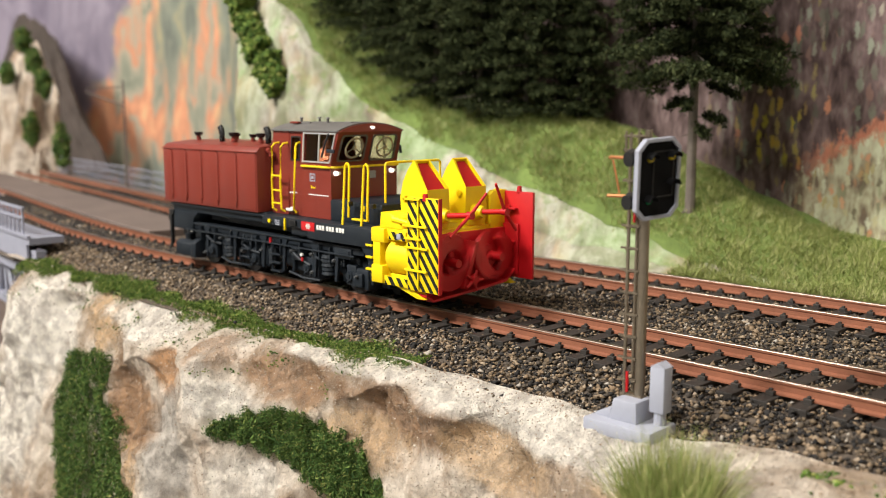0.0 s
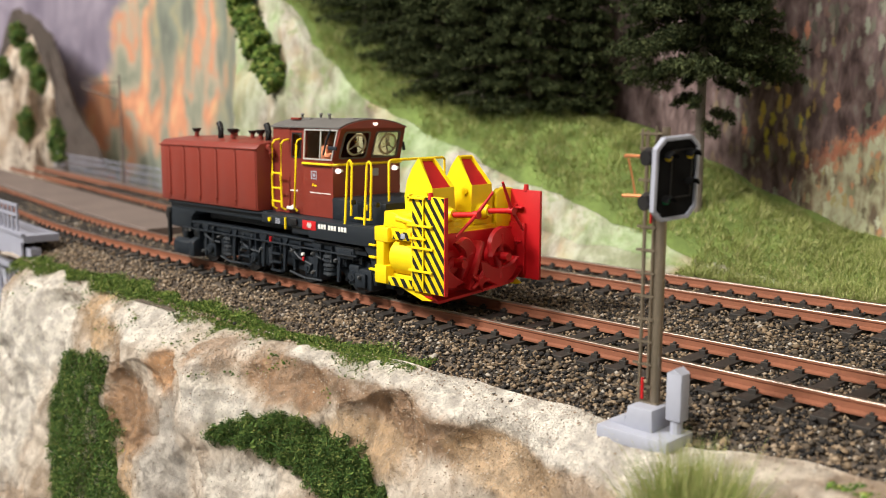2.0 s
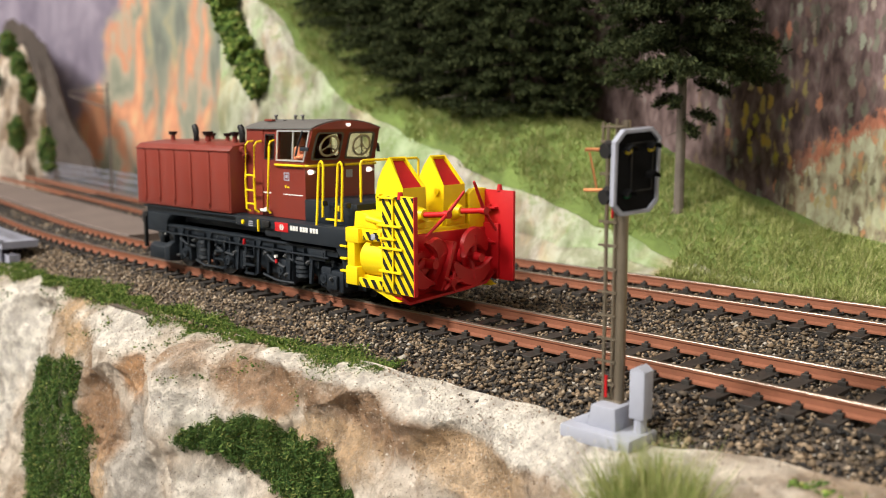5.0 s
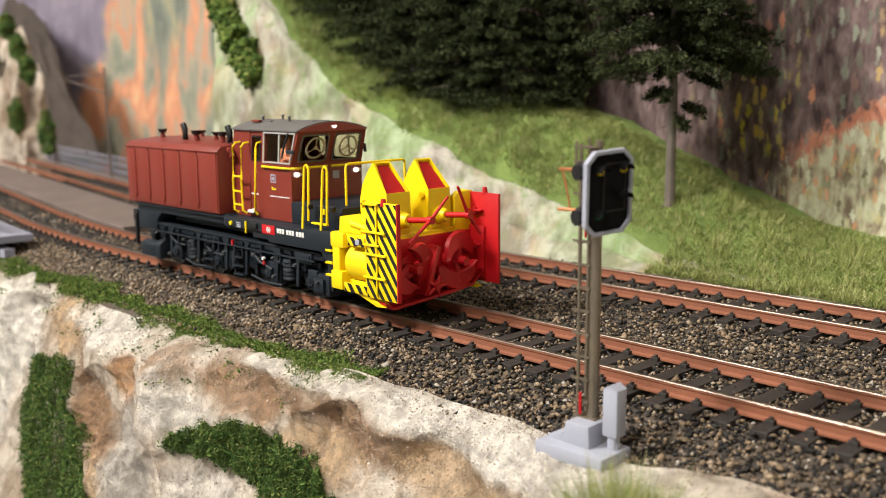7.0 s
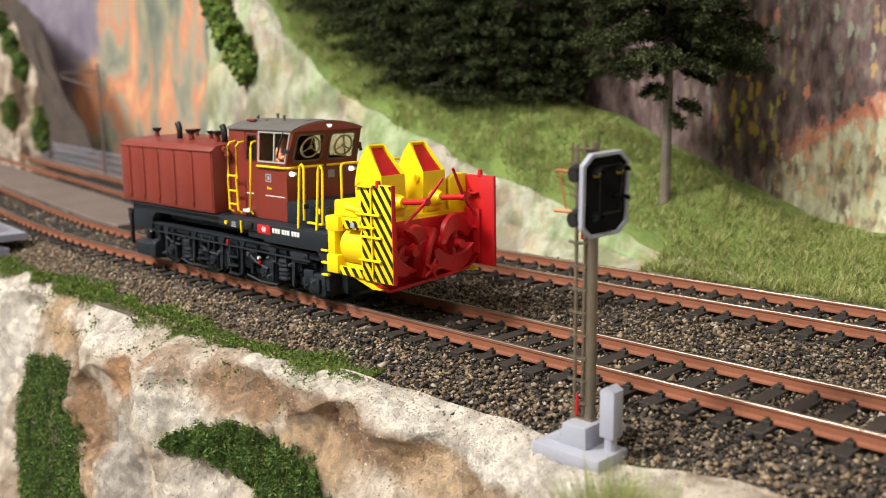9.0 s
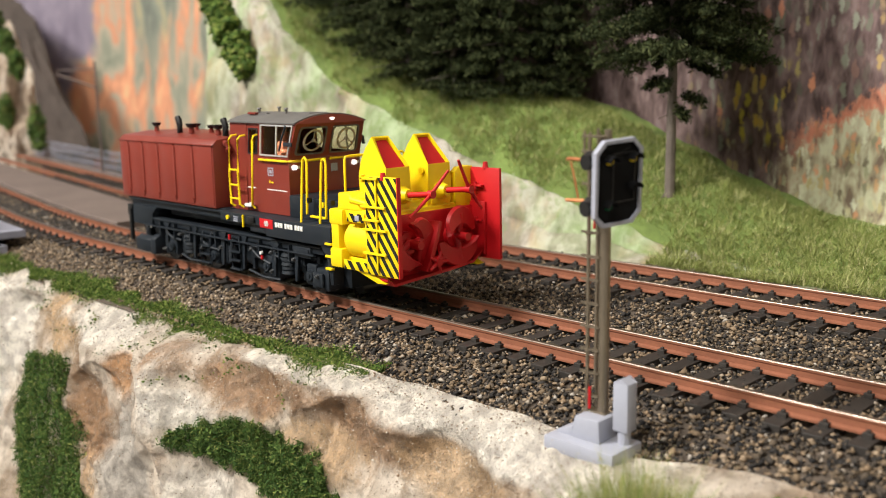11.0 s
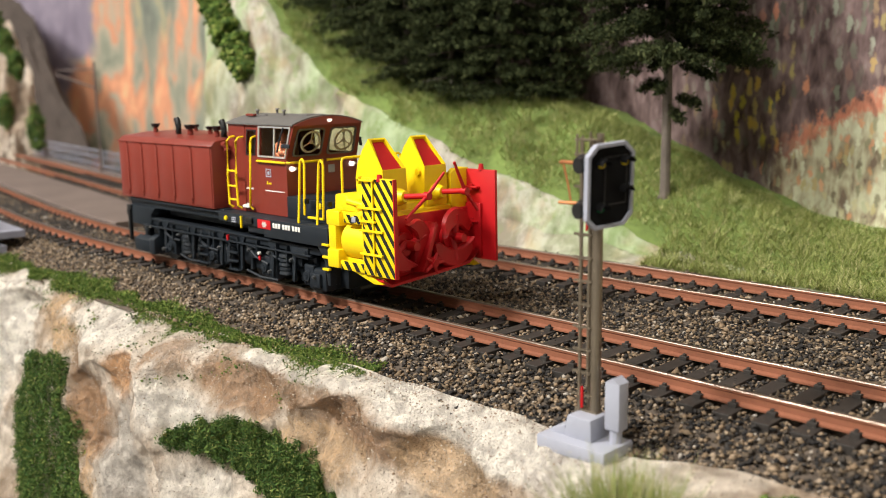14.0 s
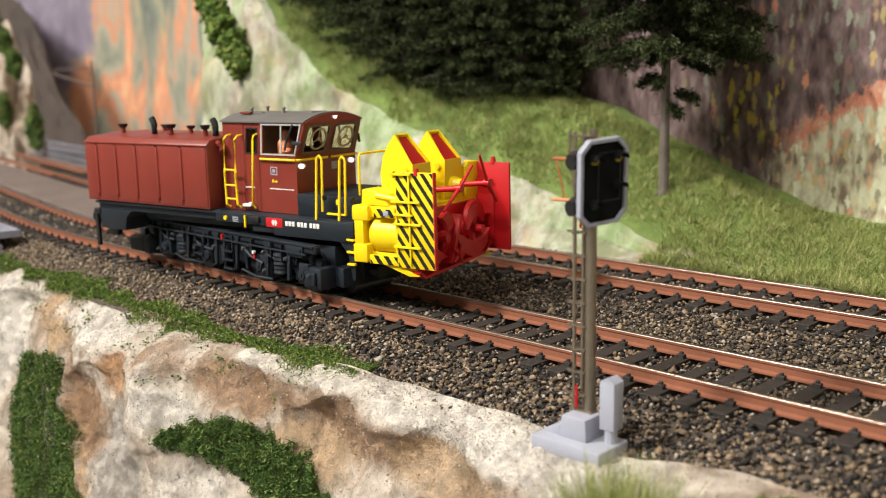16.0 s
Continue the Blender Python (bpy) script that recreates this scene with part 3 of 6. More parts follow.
# ---- cliff below the tracks ----
def cliff_point(x, v):
    """The plaster cliff: x along it, v from 0 at the ballast's edge over a ledge and down the face: y and z before the relief."""
    edge = -30.5 - 1.2 * np.sin(x * 0.045) + np.interp(x, [128, 140, 160, 180, 260], [0, 0.3, 4.0, 5.2, 5.5])
    ledge = np.interp(x, [-128, -50, 0, 22, 36, 60, 90, 110, 128, 150, 260], [8, 9, 11, 11, 7, 8.5, 6.5, 5.5, 9, 17, 18])
    top = -6.3 - 1.6 * np.exp(-((x - 5) / 45) ** 2) + 1.0 * np.clip((x - 60) / 70, 0, 1) - 1.6 * np.exp(-((x - 137) / 13) ** 4)
    sag = np.interp(x, [-128, -60, -20, 10, 40, 260], [0.45, 0.5, 0.45, 0.25, 0.12, 0.1])
    over = v - ledge
    down = 2.6 * np.logaddexp(0, over / 2.6)
    y = edge - (v - down) - 0.16 * down
    z = top - sag * (v - down) - down
    return y, z, np.clip(over / 7 + 0.5, 0, 1)


nu, nv = 620, 260
xs = np.linspace(-128, 260, nu)
vs = 132 * np.linspace(0, 1, nv) ** 1.25
X, W = np.meshgrid(xs, vs, indexing="ij")
Y, Z, face = cliff_point(X, W)
fold = 0
for c, w, d, lean in ((-88, 9, 3.5, 0.0), (-64, 8, -2.2, 0.1), (-10, 8, 3.6, 0.25), (26, 7, 3.4, 0.32), (60, 12, -2.0, 0.4), (96, 9, 2.4, 0.0)):
    fold = fold + d * np.exp(-((X - lean * np.clip(W - 8, 0, 60) - c) / w) ** 2)
# hollows with sharp rims
hollow = 0
for c, z0, rx, rz, d in ((-7, -32, 18, 13, 7.0), (7, -20, 7, 6, 3.2), (-62, -16, 13, 8, 4.0), (52, -14, 15, 5, 3.0), (30, -13, 8, 4, 2.2), (88, -17, 19, 7, 4.5), (112, -16, 13, 6, 3.0), (22, -52, 12, 22, 4.5), (-2, -56, 9, 24, 4.0), (-88, -50, 12, 24, 4.0), (68, -46, 18, 12, 4.0)):
    r2 = ((X - c - 0.25 * (Z - z0) + 1.6 * np.sin(Z * 0.35 + c)) / rx) ** 2 + ((Z - z0 + 1.3 * np.sin(X * 0.28 + c)) / rz) ** 2
    hollow = hollow + 0.75 * d * np.clip(1 - r2, 0, 1) ** 0.8
wide = fbm(X / 24, W / 30, X * 0 + 3.1, 3)
small = fbm(X / 6.5, W / 7.5, X * 0 + 9.7, 6)
ridged = 1 - 2 * np.abs(fbm(X / 13 - W / 38, W / 22, X * 0 + 20.3, 4))
groove = np.exp(-np.abs(fbm(X / 21 + 4 - W / 55, W / 40, X * 0 + 31.7, 3)) / 0.055)
Y = Y - face * (1.2 * fold + 1.8 * wide + 1.2 * ridged - 1.5 * groove) + hollow * np.clip(face * 1.6, 0, 1) - (0.3 + 0.7 * face) * 0.6 * small
Z = Z + (1 - face) * (0.9 * wide + 0.7 * small * np.clip(W / 4, 0, 1)) + 0.3 * small * np.clip(W / 4, 0, 1)
# a sharp crease down the face, its lip standing proud
s_c = X - 18.3 + (Z + 7.5) * 0.346 - 0.9 * np.sin(Z * 0.33)
Y = Y - face * 4.2 * 0.5 * (1 + np.tanh(s_c / 0.5)) * np.exp(-np.clip(s_c, 0, 80) / 11) * np.clip((Z + 66) / 14, 0, 1)
corner = np.clip((-97 - X) / 26, 0, 1)
Y = Y + corner ** 1.7 * 70 * np.clip(W / 10, 0, 1)
cliff = tagged(from_arrays("cliff", np.stack([X, Y, Z], 2).reshape(-1, 3), grid_faces(nu, nv)[:, ::-1], CLIFF_ROCK, True), "off-white plaster rock face with ochre and brown stains", "cliff", kind="structure")
CLIFF = (xs, vs, np.stack([X, Y, Z], 2))


# ---- hillside behind the tracks ----
WALL_X = [-260, -178, -134, -110, -88, -47, -6, 19, 47, 62, 75, 90, 106, 124, 300]
WALL_Z = [120, 112, 92, 72, 55, 35, 20, 15, 7, 1, -3.4, -3.5, -3.6, -3.7, -4.5]
CREST_Z = [150, 140, 112, 84, 64, 51, 43, 35.5, 24.5, 18, 12.5, 7.0, 3.5, 1.0, -2]


def hill_height(x, y):
    """The bank: a steep rock foot by the far track, then grass up to a crest that falls towards +x."""
    wall = np.interp(x, WALL_X, WALL_Z)
    crest = np.interp(x, WALL_X, CREST_Z)
    foot = 82 + 1.5 * np.sin(x * 0.06)
    a = np.clip((y - foot) / 9.0, 0, 1)
    b = np.clip((y - foot - 9.0) / 32.0, 0, 1.3)
    low = -4.2 + (wall + 4.2) * a ** 0.8
    return low + (crest - wall) * (1 - (1 - np.clip(b, 0, 1)) ** 1.3)


def hill_sheet(name, y0, y1, ny, material, label, lift, rough):
    xh, yh = np.linspace(-158, 300, 240), np.linspace(y0, y1, ny)
    X, Y = np.meshgrid(xh, yh, indexing="ij")
    Z = hill_height(X, Y) + lift
    n1, n2 = fbm(X / 14, Y / 14, Z / 14, 5), fbm(X / 20 + 7, Z / 16, Y / 20, 4)
    return tagged(from_arrays(name, np.stack([X + rough * 0.6 * n2, Y - rough * n1, Z + rough * 0.5 * n2], 2).reshape(-1, 3), grid_faces(240, ny), material, True), label, "hillside", kind="structure")


hill_sheet("rock_wall", 76, 88.5, 40, WALL, "pale plaster rock wall at the foot of the bank", 0.0, 2.6)
hill_sheet("pale_bank", 86.6, 96, 24, PALE, "rock edge washed with pale green scatter", 0.2, 2.6)
hill_sheet("hillside", 93, 150, 44, SOIL, "green scattered model hillside rising behind the tracks", 0.45, 2.6)


def grass_field():
    n = 130000
    x, y = rng.uniform(-150, 250, n), 83 + 60 * rng.uniform(0, 1, n) ** 1.3
    z = hill_height(x, y)
    wall = np.interp(x, WALL_X, WALL_Z)
    ok = (y > 95.5 + 2.5 * np.sin(x * 0.21) + rng.normal(0, 1.2, n)) | (wall < -2.5)
    x, y, z = x[ok], y[ok], z[ok] + 0.45
    n1, n2 = fbm(x / 14, y / 14, z / 14, 5), fbm(x / 20 + 7, z / 16, y / 20, 4)
    x, y, z = x + 1.56 * n2, y - 2.6 * n1, z + 1.3 * n2 + 0.15
    n = len(x)
    h, a = rng.uniform(0.7, 2.6, n) * (1 + 0.6 * np.sin(x * 0.5 + 2 * np.sin(y * 0.4)) * np.sin(y * 0.6)), rng.uniform(0, math.tau, n)
    lx, ly = rng.normal(0.3, 1.5, n), rng.normal(-0.4, 1.4, n)
    w = 0.13
    V = np.stack([np.stack([x + w * np.cos(a), y + w * np.sin(a), z - 0.4], 1), np.stack([x - w * np.cos(a), y - w * np.sin(a), z - 0.4], 1), np.stack([x + lx, y + ly, z + h], 1)], 1).reshape(-1, 3)
    tagged(from_arrays("static_grass", V, np.arange(3 * n).reshape(-1, 3), GRASS), "fine green static grass on the hillside", "grass", kind="stuff")


grass_field()


# ---- backdrop, table and room ----
def backdrop():
    """A printed sheet, curved round the back of the layout."""
    pts = [(620, 120), (300, 135), (140, 148), (0, 156), (-150, 170), (-300, 215), (-450, 300), (-620, 380), (-800, 380), (-1000, 260)]
    s, out = 0.0, []
    for k in range(len(pts) - 1):
        for a in np.linspace(0, 1, 8, endpoint=False):
            out.append((pts[k][0] * (1 - a) + pts[k + 1][0] * a, pts[k][1] * (1 - a) + pts[k + 1][1] * a))
    out.append(pts[-1])
    bm = bmesh.new()
    uv = bm.loops.layers.uv.new("UVMap")
    zs = np.linspace(-140, 420, 6)
    prev = None
    for i, (x, y) in enumerate(out):
        if i:
            s += math.hypot(x - out[i - 1][0], y - out[i - 1][1])
        col = [(bm.verts.new((x, y, z)), (620 - s, z)) for z in zs]
        if prev:
            for k in range(len(zs) - 1):
                q = (prev[k], col[k], col[k + 1], prev[k + 1])
                f = bm.faces.new([v for v, _ in q])
                for loop, (_, w) in zip(f.loops, q):
                    loop[uv].uv = w
        prev = col
    ob = single("backdrop", bm, PRINT, "printed backdrop of an autumn forest gorge", "backdrop", "structure")
    ob.modifiers.new("thickness", "SOLIDIFY").thickness = 0.002


backdrop()


# ---- rotary snow plough: underframe on the rails ----
def wheelset(parent, x):
    bm = bmesh.new()
    rod(bm, (x, -8.9, 5.2), (x, 8.9, 5.2), 1.0)
    for y in (-8.2, 8.2):
        rod(bm, (x, y - 1.4, 5.2), (x, y + 1.4, 5.2), 5.2, sides=28)
        rod(bm, (x, y - 0.5 * (y > 0) * 3, 5.2), (x, y - 0.5 * (y > 0) * 3 + 0.6, 5.2), 5.8, sides=28)
    part("wheelset", bm, BLACK, parent, "blackened wheels on the rails")


def coil(parent, x, z0, z1, r=2.1):
    bm = bmesh.new()
    n = 5
    for k in range(n):
        z = z0 + (z1 - z0) * (k + 0.5) / n
        rod(bm, (x, -13.0, z - 0.42), (x, -13.0, z + 0.30), r - 0.1 * (k % 2), r * 0.9, sides=14)
    rod(bm, (x, -13.0, z0 - 0.3), (x, -13.0, z1 + 0.3), r * 0.7)
    part("spring", bm, DARK, parent)


def underframe():
    t = thing("bogie_underframe", PIVOT, 0, 0, "dark grey bogie underframe standing on the rails", "underframe")
    bm = bmesh.new()
    box(bm, -36, 50, -8.5, 8.5, 6.5, 11.5, 0.3)
    box(bm, -37, 49.5, -13.8, -12.2, 10.2, 11.9, 0.2)
    box(bm, -37, 49.5, 12.2, 13.8, 10.2, 11.9, 0.2)
    box(bm, -37, 49, -14.3, -11.8, 11.6, 12.1, 0.1)
    rod(bm, (PIVOT, 0, 11.0), (PIVOT, 0, 12.9), 9.0, sides=40)
    part("main_beam", bm, DARK, t)
    for x0, x1 in ((-31, 3.5), (13.5, 49)):
        for s in (-1, 1):
            bm = bmesh.new()
            y0, y1 = sorted((s * 10.4, s * 11.4))
            prism(bm, [(x0, 8.6), (x0 + 2, 4.0), (x0 + 9, 3.2), (x0 + 12, 5.4), (x1 - 12, 5.4), (x1 - 9, 3.2), (x1 - 2, 4.0), (x1, 8.6)], "y", y0, y1, 0.12)
            part("bogie_side", bm, DARK, t)
    for x in (-24, -3, 22, 43):
        wheelset(t, x)
    for x, w in ((-17.5, 4.2), (4, 3.2), (27.5, 4.2), (44.5, 3.6)):
        bm = bmesh.new()
        box(bm, x - w / 2, x + w / 2, -13.6, -11.0, 2.6, 7.6, 0.35)
        rod(bm, (x, -13.4, 5.0), (x, -14.4, 5.0), 1.5, 1.2, sides=14)
        rod(bm, (x, -14.2, 5.0), (x, -14.6, 5.0), 0.5, sides=8)
        for dx in (-1.1, 1.1):
            rod(bm, (x + dx, -13.4, 3.4), (x + dx, -14.0, 3.4), 0.3, sides=6)
        part("axle_box", bm, DARK, t)
    for x in (-8.5, 35.5):
        coil(t, x, 4.2, 9.4)
    for x in (12,):
        coil(t, x, 4.4, 8.2, 1.6)
    # stepped foot ladders and brackets
    for x in (1.0, 15.0):
        bm = bmesh.new()
        for dx in (-2.0, 2.0):
            pipe(bm, [(x + dx, -13.4, 11.5), (x + dx, -14.4, 9.4), (x + dx, -14.4, 2.6)], 0.3, 6)
        for z in (7.2, 5.0, 2.8):
            box(bm, x - 2.1, x + 2.1, -15.0, -14.0, z - 0.22, z + 0.22, 0.08)
        part("foot_ladder", bm, DARK, t)
    for x0, x1, z0, z1, y in ((6.2, 10.2, 3.2, 9.0, -13.4), (19.5, 24.6, 6.2, 9.6, -13.2), (-28, -21.5, 7.4, 10.0, -13.0), (-13.5, -10.8, 3.0, 9.8, -13.0), (28.6, 31.6, 2.2, 9.9, -13.5), (38.2, 41.4, 6.6, 9.2, -13.2), (39.2, 45.4, 8.9, 11.6, -14.4)):
        bm = bmesh.new()
        box(bm, x0, x1, y, y + 4, z0, z1, 0.3)
        box(bm, x0 + 0.5, x1 - 0.5, y - 0.25, y + 0.2, z0 + 0.6, z1 - 0.6, 0.1)
        part("equipment_box", bm, DARK, t)
    for x in (-19.5, -5.2, 8.6, 17.8, 31.0, 39.6):
        bm = bmesh.new()
        prism(bm, [(x - 1.4, 11.5), (x + 1.8, 11.5), (x + 0.9, 9.9), (x + 0.1, 3.0), (x - 0.7, 3.0), (x - 0.5, 9.0)], "y", -14.2, -13.5)
        part("bracket", bm, DARK, t)
    for x0, z0, x1, z1 in ((-20, 8.8, -12, 7.2), (-2, 8.4, 7, 6.6), (20, 9.4, 29, 5.8), (31, 8.2, 40, 7.8), (-12, 3.4, -2, 2.6), (20, 3.2, 33, 2.4)):
        bm = bmesh.new()
        pipe(bm, [(x0, -14.0, z0), ((x0 + x1) / 2, -14.3, (z0 + z1) / 2 - 0.5), (x1, -14.0, z1)], 0.32, 6)
        part("pipe", bm, DARK, t)
    for x in (-24, -3, 22, 43):
        bm = bmesh.new()
        for dx in (-2.6, 2.6):
            box(bm, x + dx - 0.5, x + dx + 0.5, -12.4, -11.3, 3.0, 9.6, 0.12)
        box(bm, x - 3.4, x + 3.4, -12.6, -11.3, 8.6, 9.4, 0.15)
        part("horn_guide", bm, DARK, t)
    for x in (-22, -14.6, -6.4, 6.0, 17.0, 25.4, 33.4, 37.6):
        bm = bmesh.new()
        prism(bm, [(x - 0.2, 11.4), (x + 0.2, 11.4), (x + 0.2, 7.2), (x - 0.2, 8.4)], "y", -14.8, -12.6)
        part("gusset", bm, DARK, t)
    for x, z in ((-29, 9.4), (-20.4, 4.0), (-12, 8.9), (-1, 6.4), (8, 7.6), (21.6, 8.6), (30, 4.2), (30, 8.8), (39, 8.2), (47.5, 5.2)):
        bm = bmesh.new()
        rod(bm, (x, -13.2, z), (x, -14.7, z), 0.55, 0.45, sides=6)
        rod(bm, (x, -14.6, z), (x, -15.0, z), 0.28, sides=6)
        part("bolt", bm, LIGHT_STEEL, t, "dull steel bolt end")
    bm = bmesh.new()
    box(bm, -31, 47, -14.9, -14.3, 9.75, 10.15, 0.08)
    part("sole_strip", bm, DARK, t)
    # rail guard at the rear, buffer box at the front
    bm = bmesh.new()
    for sd in (-1, 1):
        prism(bm, [(sd * 14.3, 1.9), (sd * 10.6, 1.4), (sd * 9.8, 5.2), (sd * 12.6, 6.4), (sd * 14.3, 5.4)], "x", -37.2, -28.2, 0.2)
        prism(bm, [(sd * 14.6, 1.7), (sd * 10.6, 1.4), (sd * 9.8, 6.4), (sd * 12.6, 7.2), (sd * 14.6, 6.0)], "x", -28.4, -25.6, 0.3)
    box(bm, -39.5, -36.5, -9.8, 9.8, 4.0, 7.5, 0.3)
    part("rail_guard", bm, DARK, t)
    bm = bmesh.new()
    box(bm, 44.2, 50.6, -13.4, -8.0, 1.9, 7.0, 0.5)
    box(bm, 45.4, 49.2, -14.2, -13.2, 2.6, 6.0, 0.35)
    box(bm, 49, 53.4, -9, 9, 2.2, 6.8, 0.4)
    box(bm, 44.2, 50.6, 8.0, 13.4, 1.9, 7.0, 0.5)
    part("buffer_box", bm, DARK, t)
    bm = bmesh.new()
    rod(bm, (53, 0, 5), (56.5, 0, 5), 1.6)
    rod(bm, (52, -5.6, 1.7), (52, 5.6, 1.7), 1.5, sides=16)
    part("front_roller", bm, BLACK, t)
    bm = bmesh.new()
    rod(bm, (26.2, -14.3, 8.3), (26.2, -14.9, 8.3), 0.4)
    part("tap", bm, WHITE, t, "small white tap end")
    bm = bmesh.new()
    box(bm, 25.9, 26.6, -14.7, -14.3, 6.6, 7.6, 0.1)
    box(bm, 12.4, 12.9, -14.9, -14.3, 10.0, 11.4, 0.05)
    part("tap_handle", bm, SIGNAL_RED, t, "small red tap handle")
    for x, z in ((-27.5, 9.3), (42.5, 9.8)):
        bm = bmesh.new()
        prism(bm, [(x - 0.5, z + 0.5), (x + 0.5, z + 0.5), (x, z - 0.3)], "y", -14.5, -14.42)
        part("mark", bm, WHITE, t, "small white triangle mark")


PIVOT = 16.5
underframe()

# ---- the turning upper body ----
plough = thing("rotary_snow_plough", PIVOT, 0, 0, "rust-red and grey rotary snow plough with a yellow blower head", "snow plough")


def chassis():
    bm = bmesh.new()
    box(bm, 10, 55.5, -15.3, 15.3, 15.0, 17.35, 0.15)
    f = part("chassis", bm, DARK, plough, "slate-grey chassis beam")
    for dims in ((-38.5, 10.2, -13.8, 13.8, 15.0, 17.6), (-38.9, 10.2, -14.7, 14.7, 16.7, 17.3), (-22, 22, -11.0, 11.0, 13.0, 15.1), (22, 50, -14.6, 14.6, 13.2, 15.1), (30, 54.5, -15.6, 15.6, 12.9, 17.3)):
        bm = bmesh.new()
        box(bm, *dims, 0.15)
        part("frame_beam", bm, DARK, f)
    bm = bmesh.new()
    prism(bm, [(-37.5, 15.1), (-37.5, 9.8), (-27.0, 9.6), (-26.4, 13.2), (-24, 15.1)], "y", -14.4, 14.4, 0.15)
    part("rear_box", bm, DARK, f)
    bm = bmesh.new()
    box(bm, -42.6, -38.3, -8.5, -6.8, 6.5, 15.5, 0.2)
    box(bm, -42.6, -38.3, 6.8, 8.5, 6.5, 15.5, 0.2)
    for y in (-11.6, 11.6):
        rod(bm, (-37, y, 12.6), (-41.0, y, 12.6), 1.1)
        rod(bm, (-41.0, y, 12.6), (-41.7, y, 12.6), 2.3, sides=20)
    for y in (-14.7, 13.7):
        box(bm, -39.6, -38.5, y, y + 1.0, 4.6, 14.6, 0.15)
        box(bm, -39.8, -37.2, y - 0.1, y + 1.1, 13.6, 15.1, 0.15)
    part("buffer", bm, BLACK, f)
    # red sign, white lettering
    bm = bmesh.new()
    box(bm, 27.7, 33.0, -15.72, -15.55, 14.85, 17.05, 0.04)
    s = part("sign_plate", bm, SIGNAL_RED, f, "small red sign plate")
    bm = bmesh.new()
    box(bm, 29.6, 31.4, -15.8, -15.7, 15.75, 16.2)
    box(bm, 29.9, 30.35, -15.8, -15.7, 15.3, 16.6)
    box(bm, 30.65, 31.1, -15.8, -15.7, 15.3, 16.6)
    part("emblem", bm, WHITE, f, "white emblem on the sign")
    x = 33.9
    for word in range(3):
        bm = bmesh.new()
        for k in range(3):
            box(bm, x, x + 0.86, -15.76, -15.6, 15.45, 16.6, 0.1)
            x += 1.07
        part("lettering_bars", bm, WHITE, f, "white bars of lettering")
        x += 0.62
    for x, m in ((13.6, YELLOW), (20.5, YELLOW)):
        bm = bmesh.new()
        if x < 15:
            rod(bm, (x, -15.3, 16.0), (x, -15.7, 16.0), 0.55)
        else:
            box(bm, x - 0.22, x + 0.22, -15.75, -15.3, 14.1, 17.1, 0.05)
        part("marker", bm, m, f, "yellow marker")
    bm = bmesh.new()
    for k in range(3):
        box(bm, 16.0, 17.9, -15.42, -15.32, 15.2 + 0.5 * k, 15.45 + 0.5 * k)
    part("data_print", bm, LIGHT_GREY, f, "pale grey data lines")
    bm = bmesh.new()
    box(bm, 22.4, 25.4, -15.9, -15.2, 15.6, 17.0, 0.2)
    part("step_recess", bm, BLACK, f)
    return f


def tank():
    bm = bmesh.new()
    prism(bm, [(-15.2, 17.6), (15.2, 17.6), (15.2, 33.7), (13.9, 34.9), (6, 35.7), (-6, 35.7), (-13.9, 34.9), (-15.2, 33.7)], "x", -41, 8, 0.25)
    t = part("tank", bm, RED, plough, "rust-red tank with ribbed sides")
    edges = [-41, -35.6, -27.6, -19.4, -10.8, -1.6, 8]
    for side in (-1, 1):
        for a, b in zip(edges, edges[1:]):
            bm = bmesh.new()
            y0, y1 = sorted((side * 15.1, side * 15.38))
            box(bm, a + 0.45, b - 0.45, y0, y1 - 0.12 * (side > 0), 18.1, 33.3, 0.1)
            part("panel", bm, RED, t)
        for a in edges[1:-1]:
            bm = bmesh.new()
            y0, y1 = sorted((side * 15.1, side * 15.62))
            box(bm, a - 0.42, a + 0.42, y0, y1, 18.9, 32.6, 0.18)
            part("rib", bm, RED, t)
        bm = bmesh.new()
        y0, y1 = sorted((side * 15.0, side * 15.65))
        box(bm, -41.1, 8.1, y0, y1 - 0.3 * (side > 0), 33.35, 33.7, 0.1)
        part("edge_strip", bm, RED, t)
        bm = bmesh.new()
        for a in edges[1:-1]:
            rod(bm, (a, side * 15.1, 19.5), (a, side * 15.95, 19.5), 0.36, 0.26, sides=10)
        part("rivets", bm, RED, t)
    # roof fittings
    for x, y, h, r in ((-35, -6.5, 2.2, 1.0), (-13.5, -8.0, 2.4, 1.2), (-10, -4, 1.9, 0.9), (0.5, -8.5, 2.4, 1.0), (-29, 3, 1.6, 0.9)):
        bm = bmesh.new()
        rod(bm, (x, y, 35.6), (x, y, 35.9 + h * 0.6), r * 0.75, r * 0.6)
        k = part("filler_neck", bm, RED, t)
        bm = bmesh.new()
        rod(bm, (x, y, 35.9 + h * 0.55), (x, y, 35.9 + h), r, r * 1.35, sides=14)
        part("filler_cap", bm, BLACK, t, "black cap")
    for x, y in ((-20.5, -7.5), (5.5, -9.5)):
        bm = bmesh.new()
        pipe(bm, [(x, y, 35.6), (x, y, 38.0), (x - 0.3, y, 39.0), (x - 0.9, y, 39.8)], 0.85, 10)
        part("exhaust", bm, BLACK, t, "black exhaust stub")
    bm = bmesh.new()
    pipe(bm, [(8, -11.5, 34.0), (9.6, -12.0, 33.8), (10.2, -12.0, 32.8), (9.4, -11.2, 31.6)], 0.8, 8)
    part("hose", bm, RED, t)


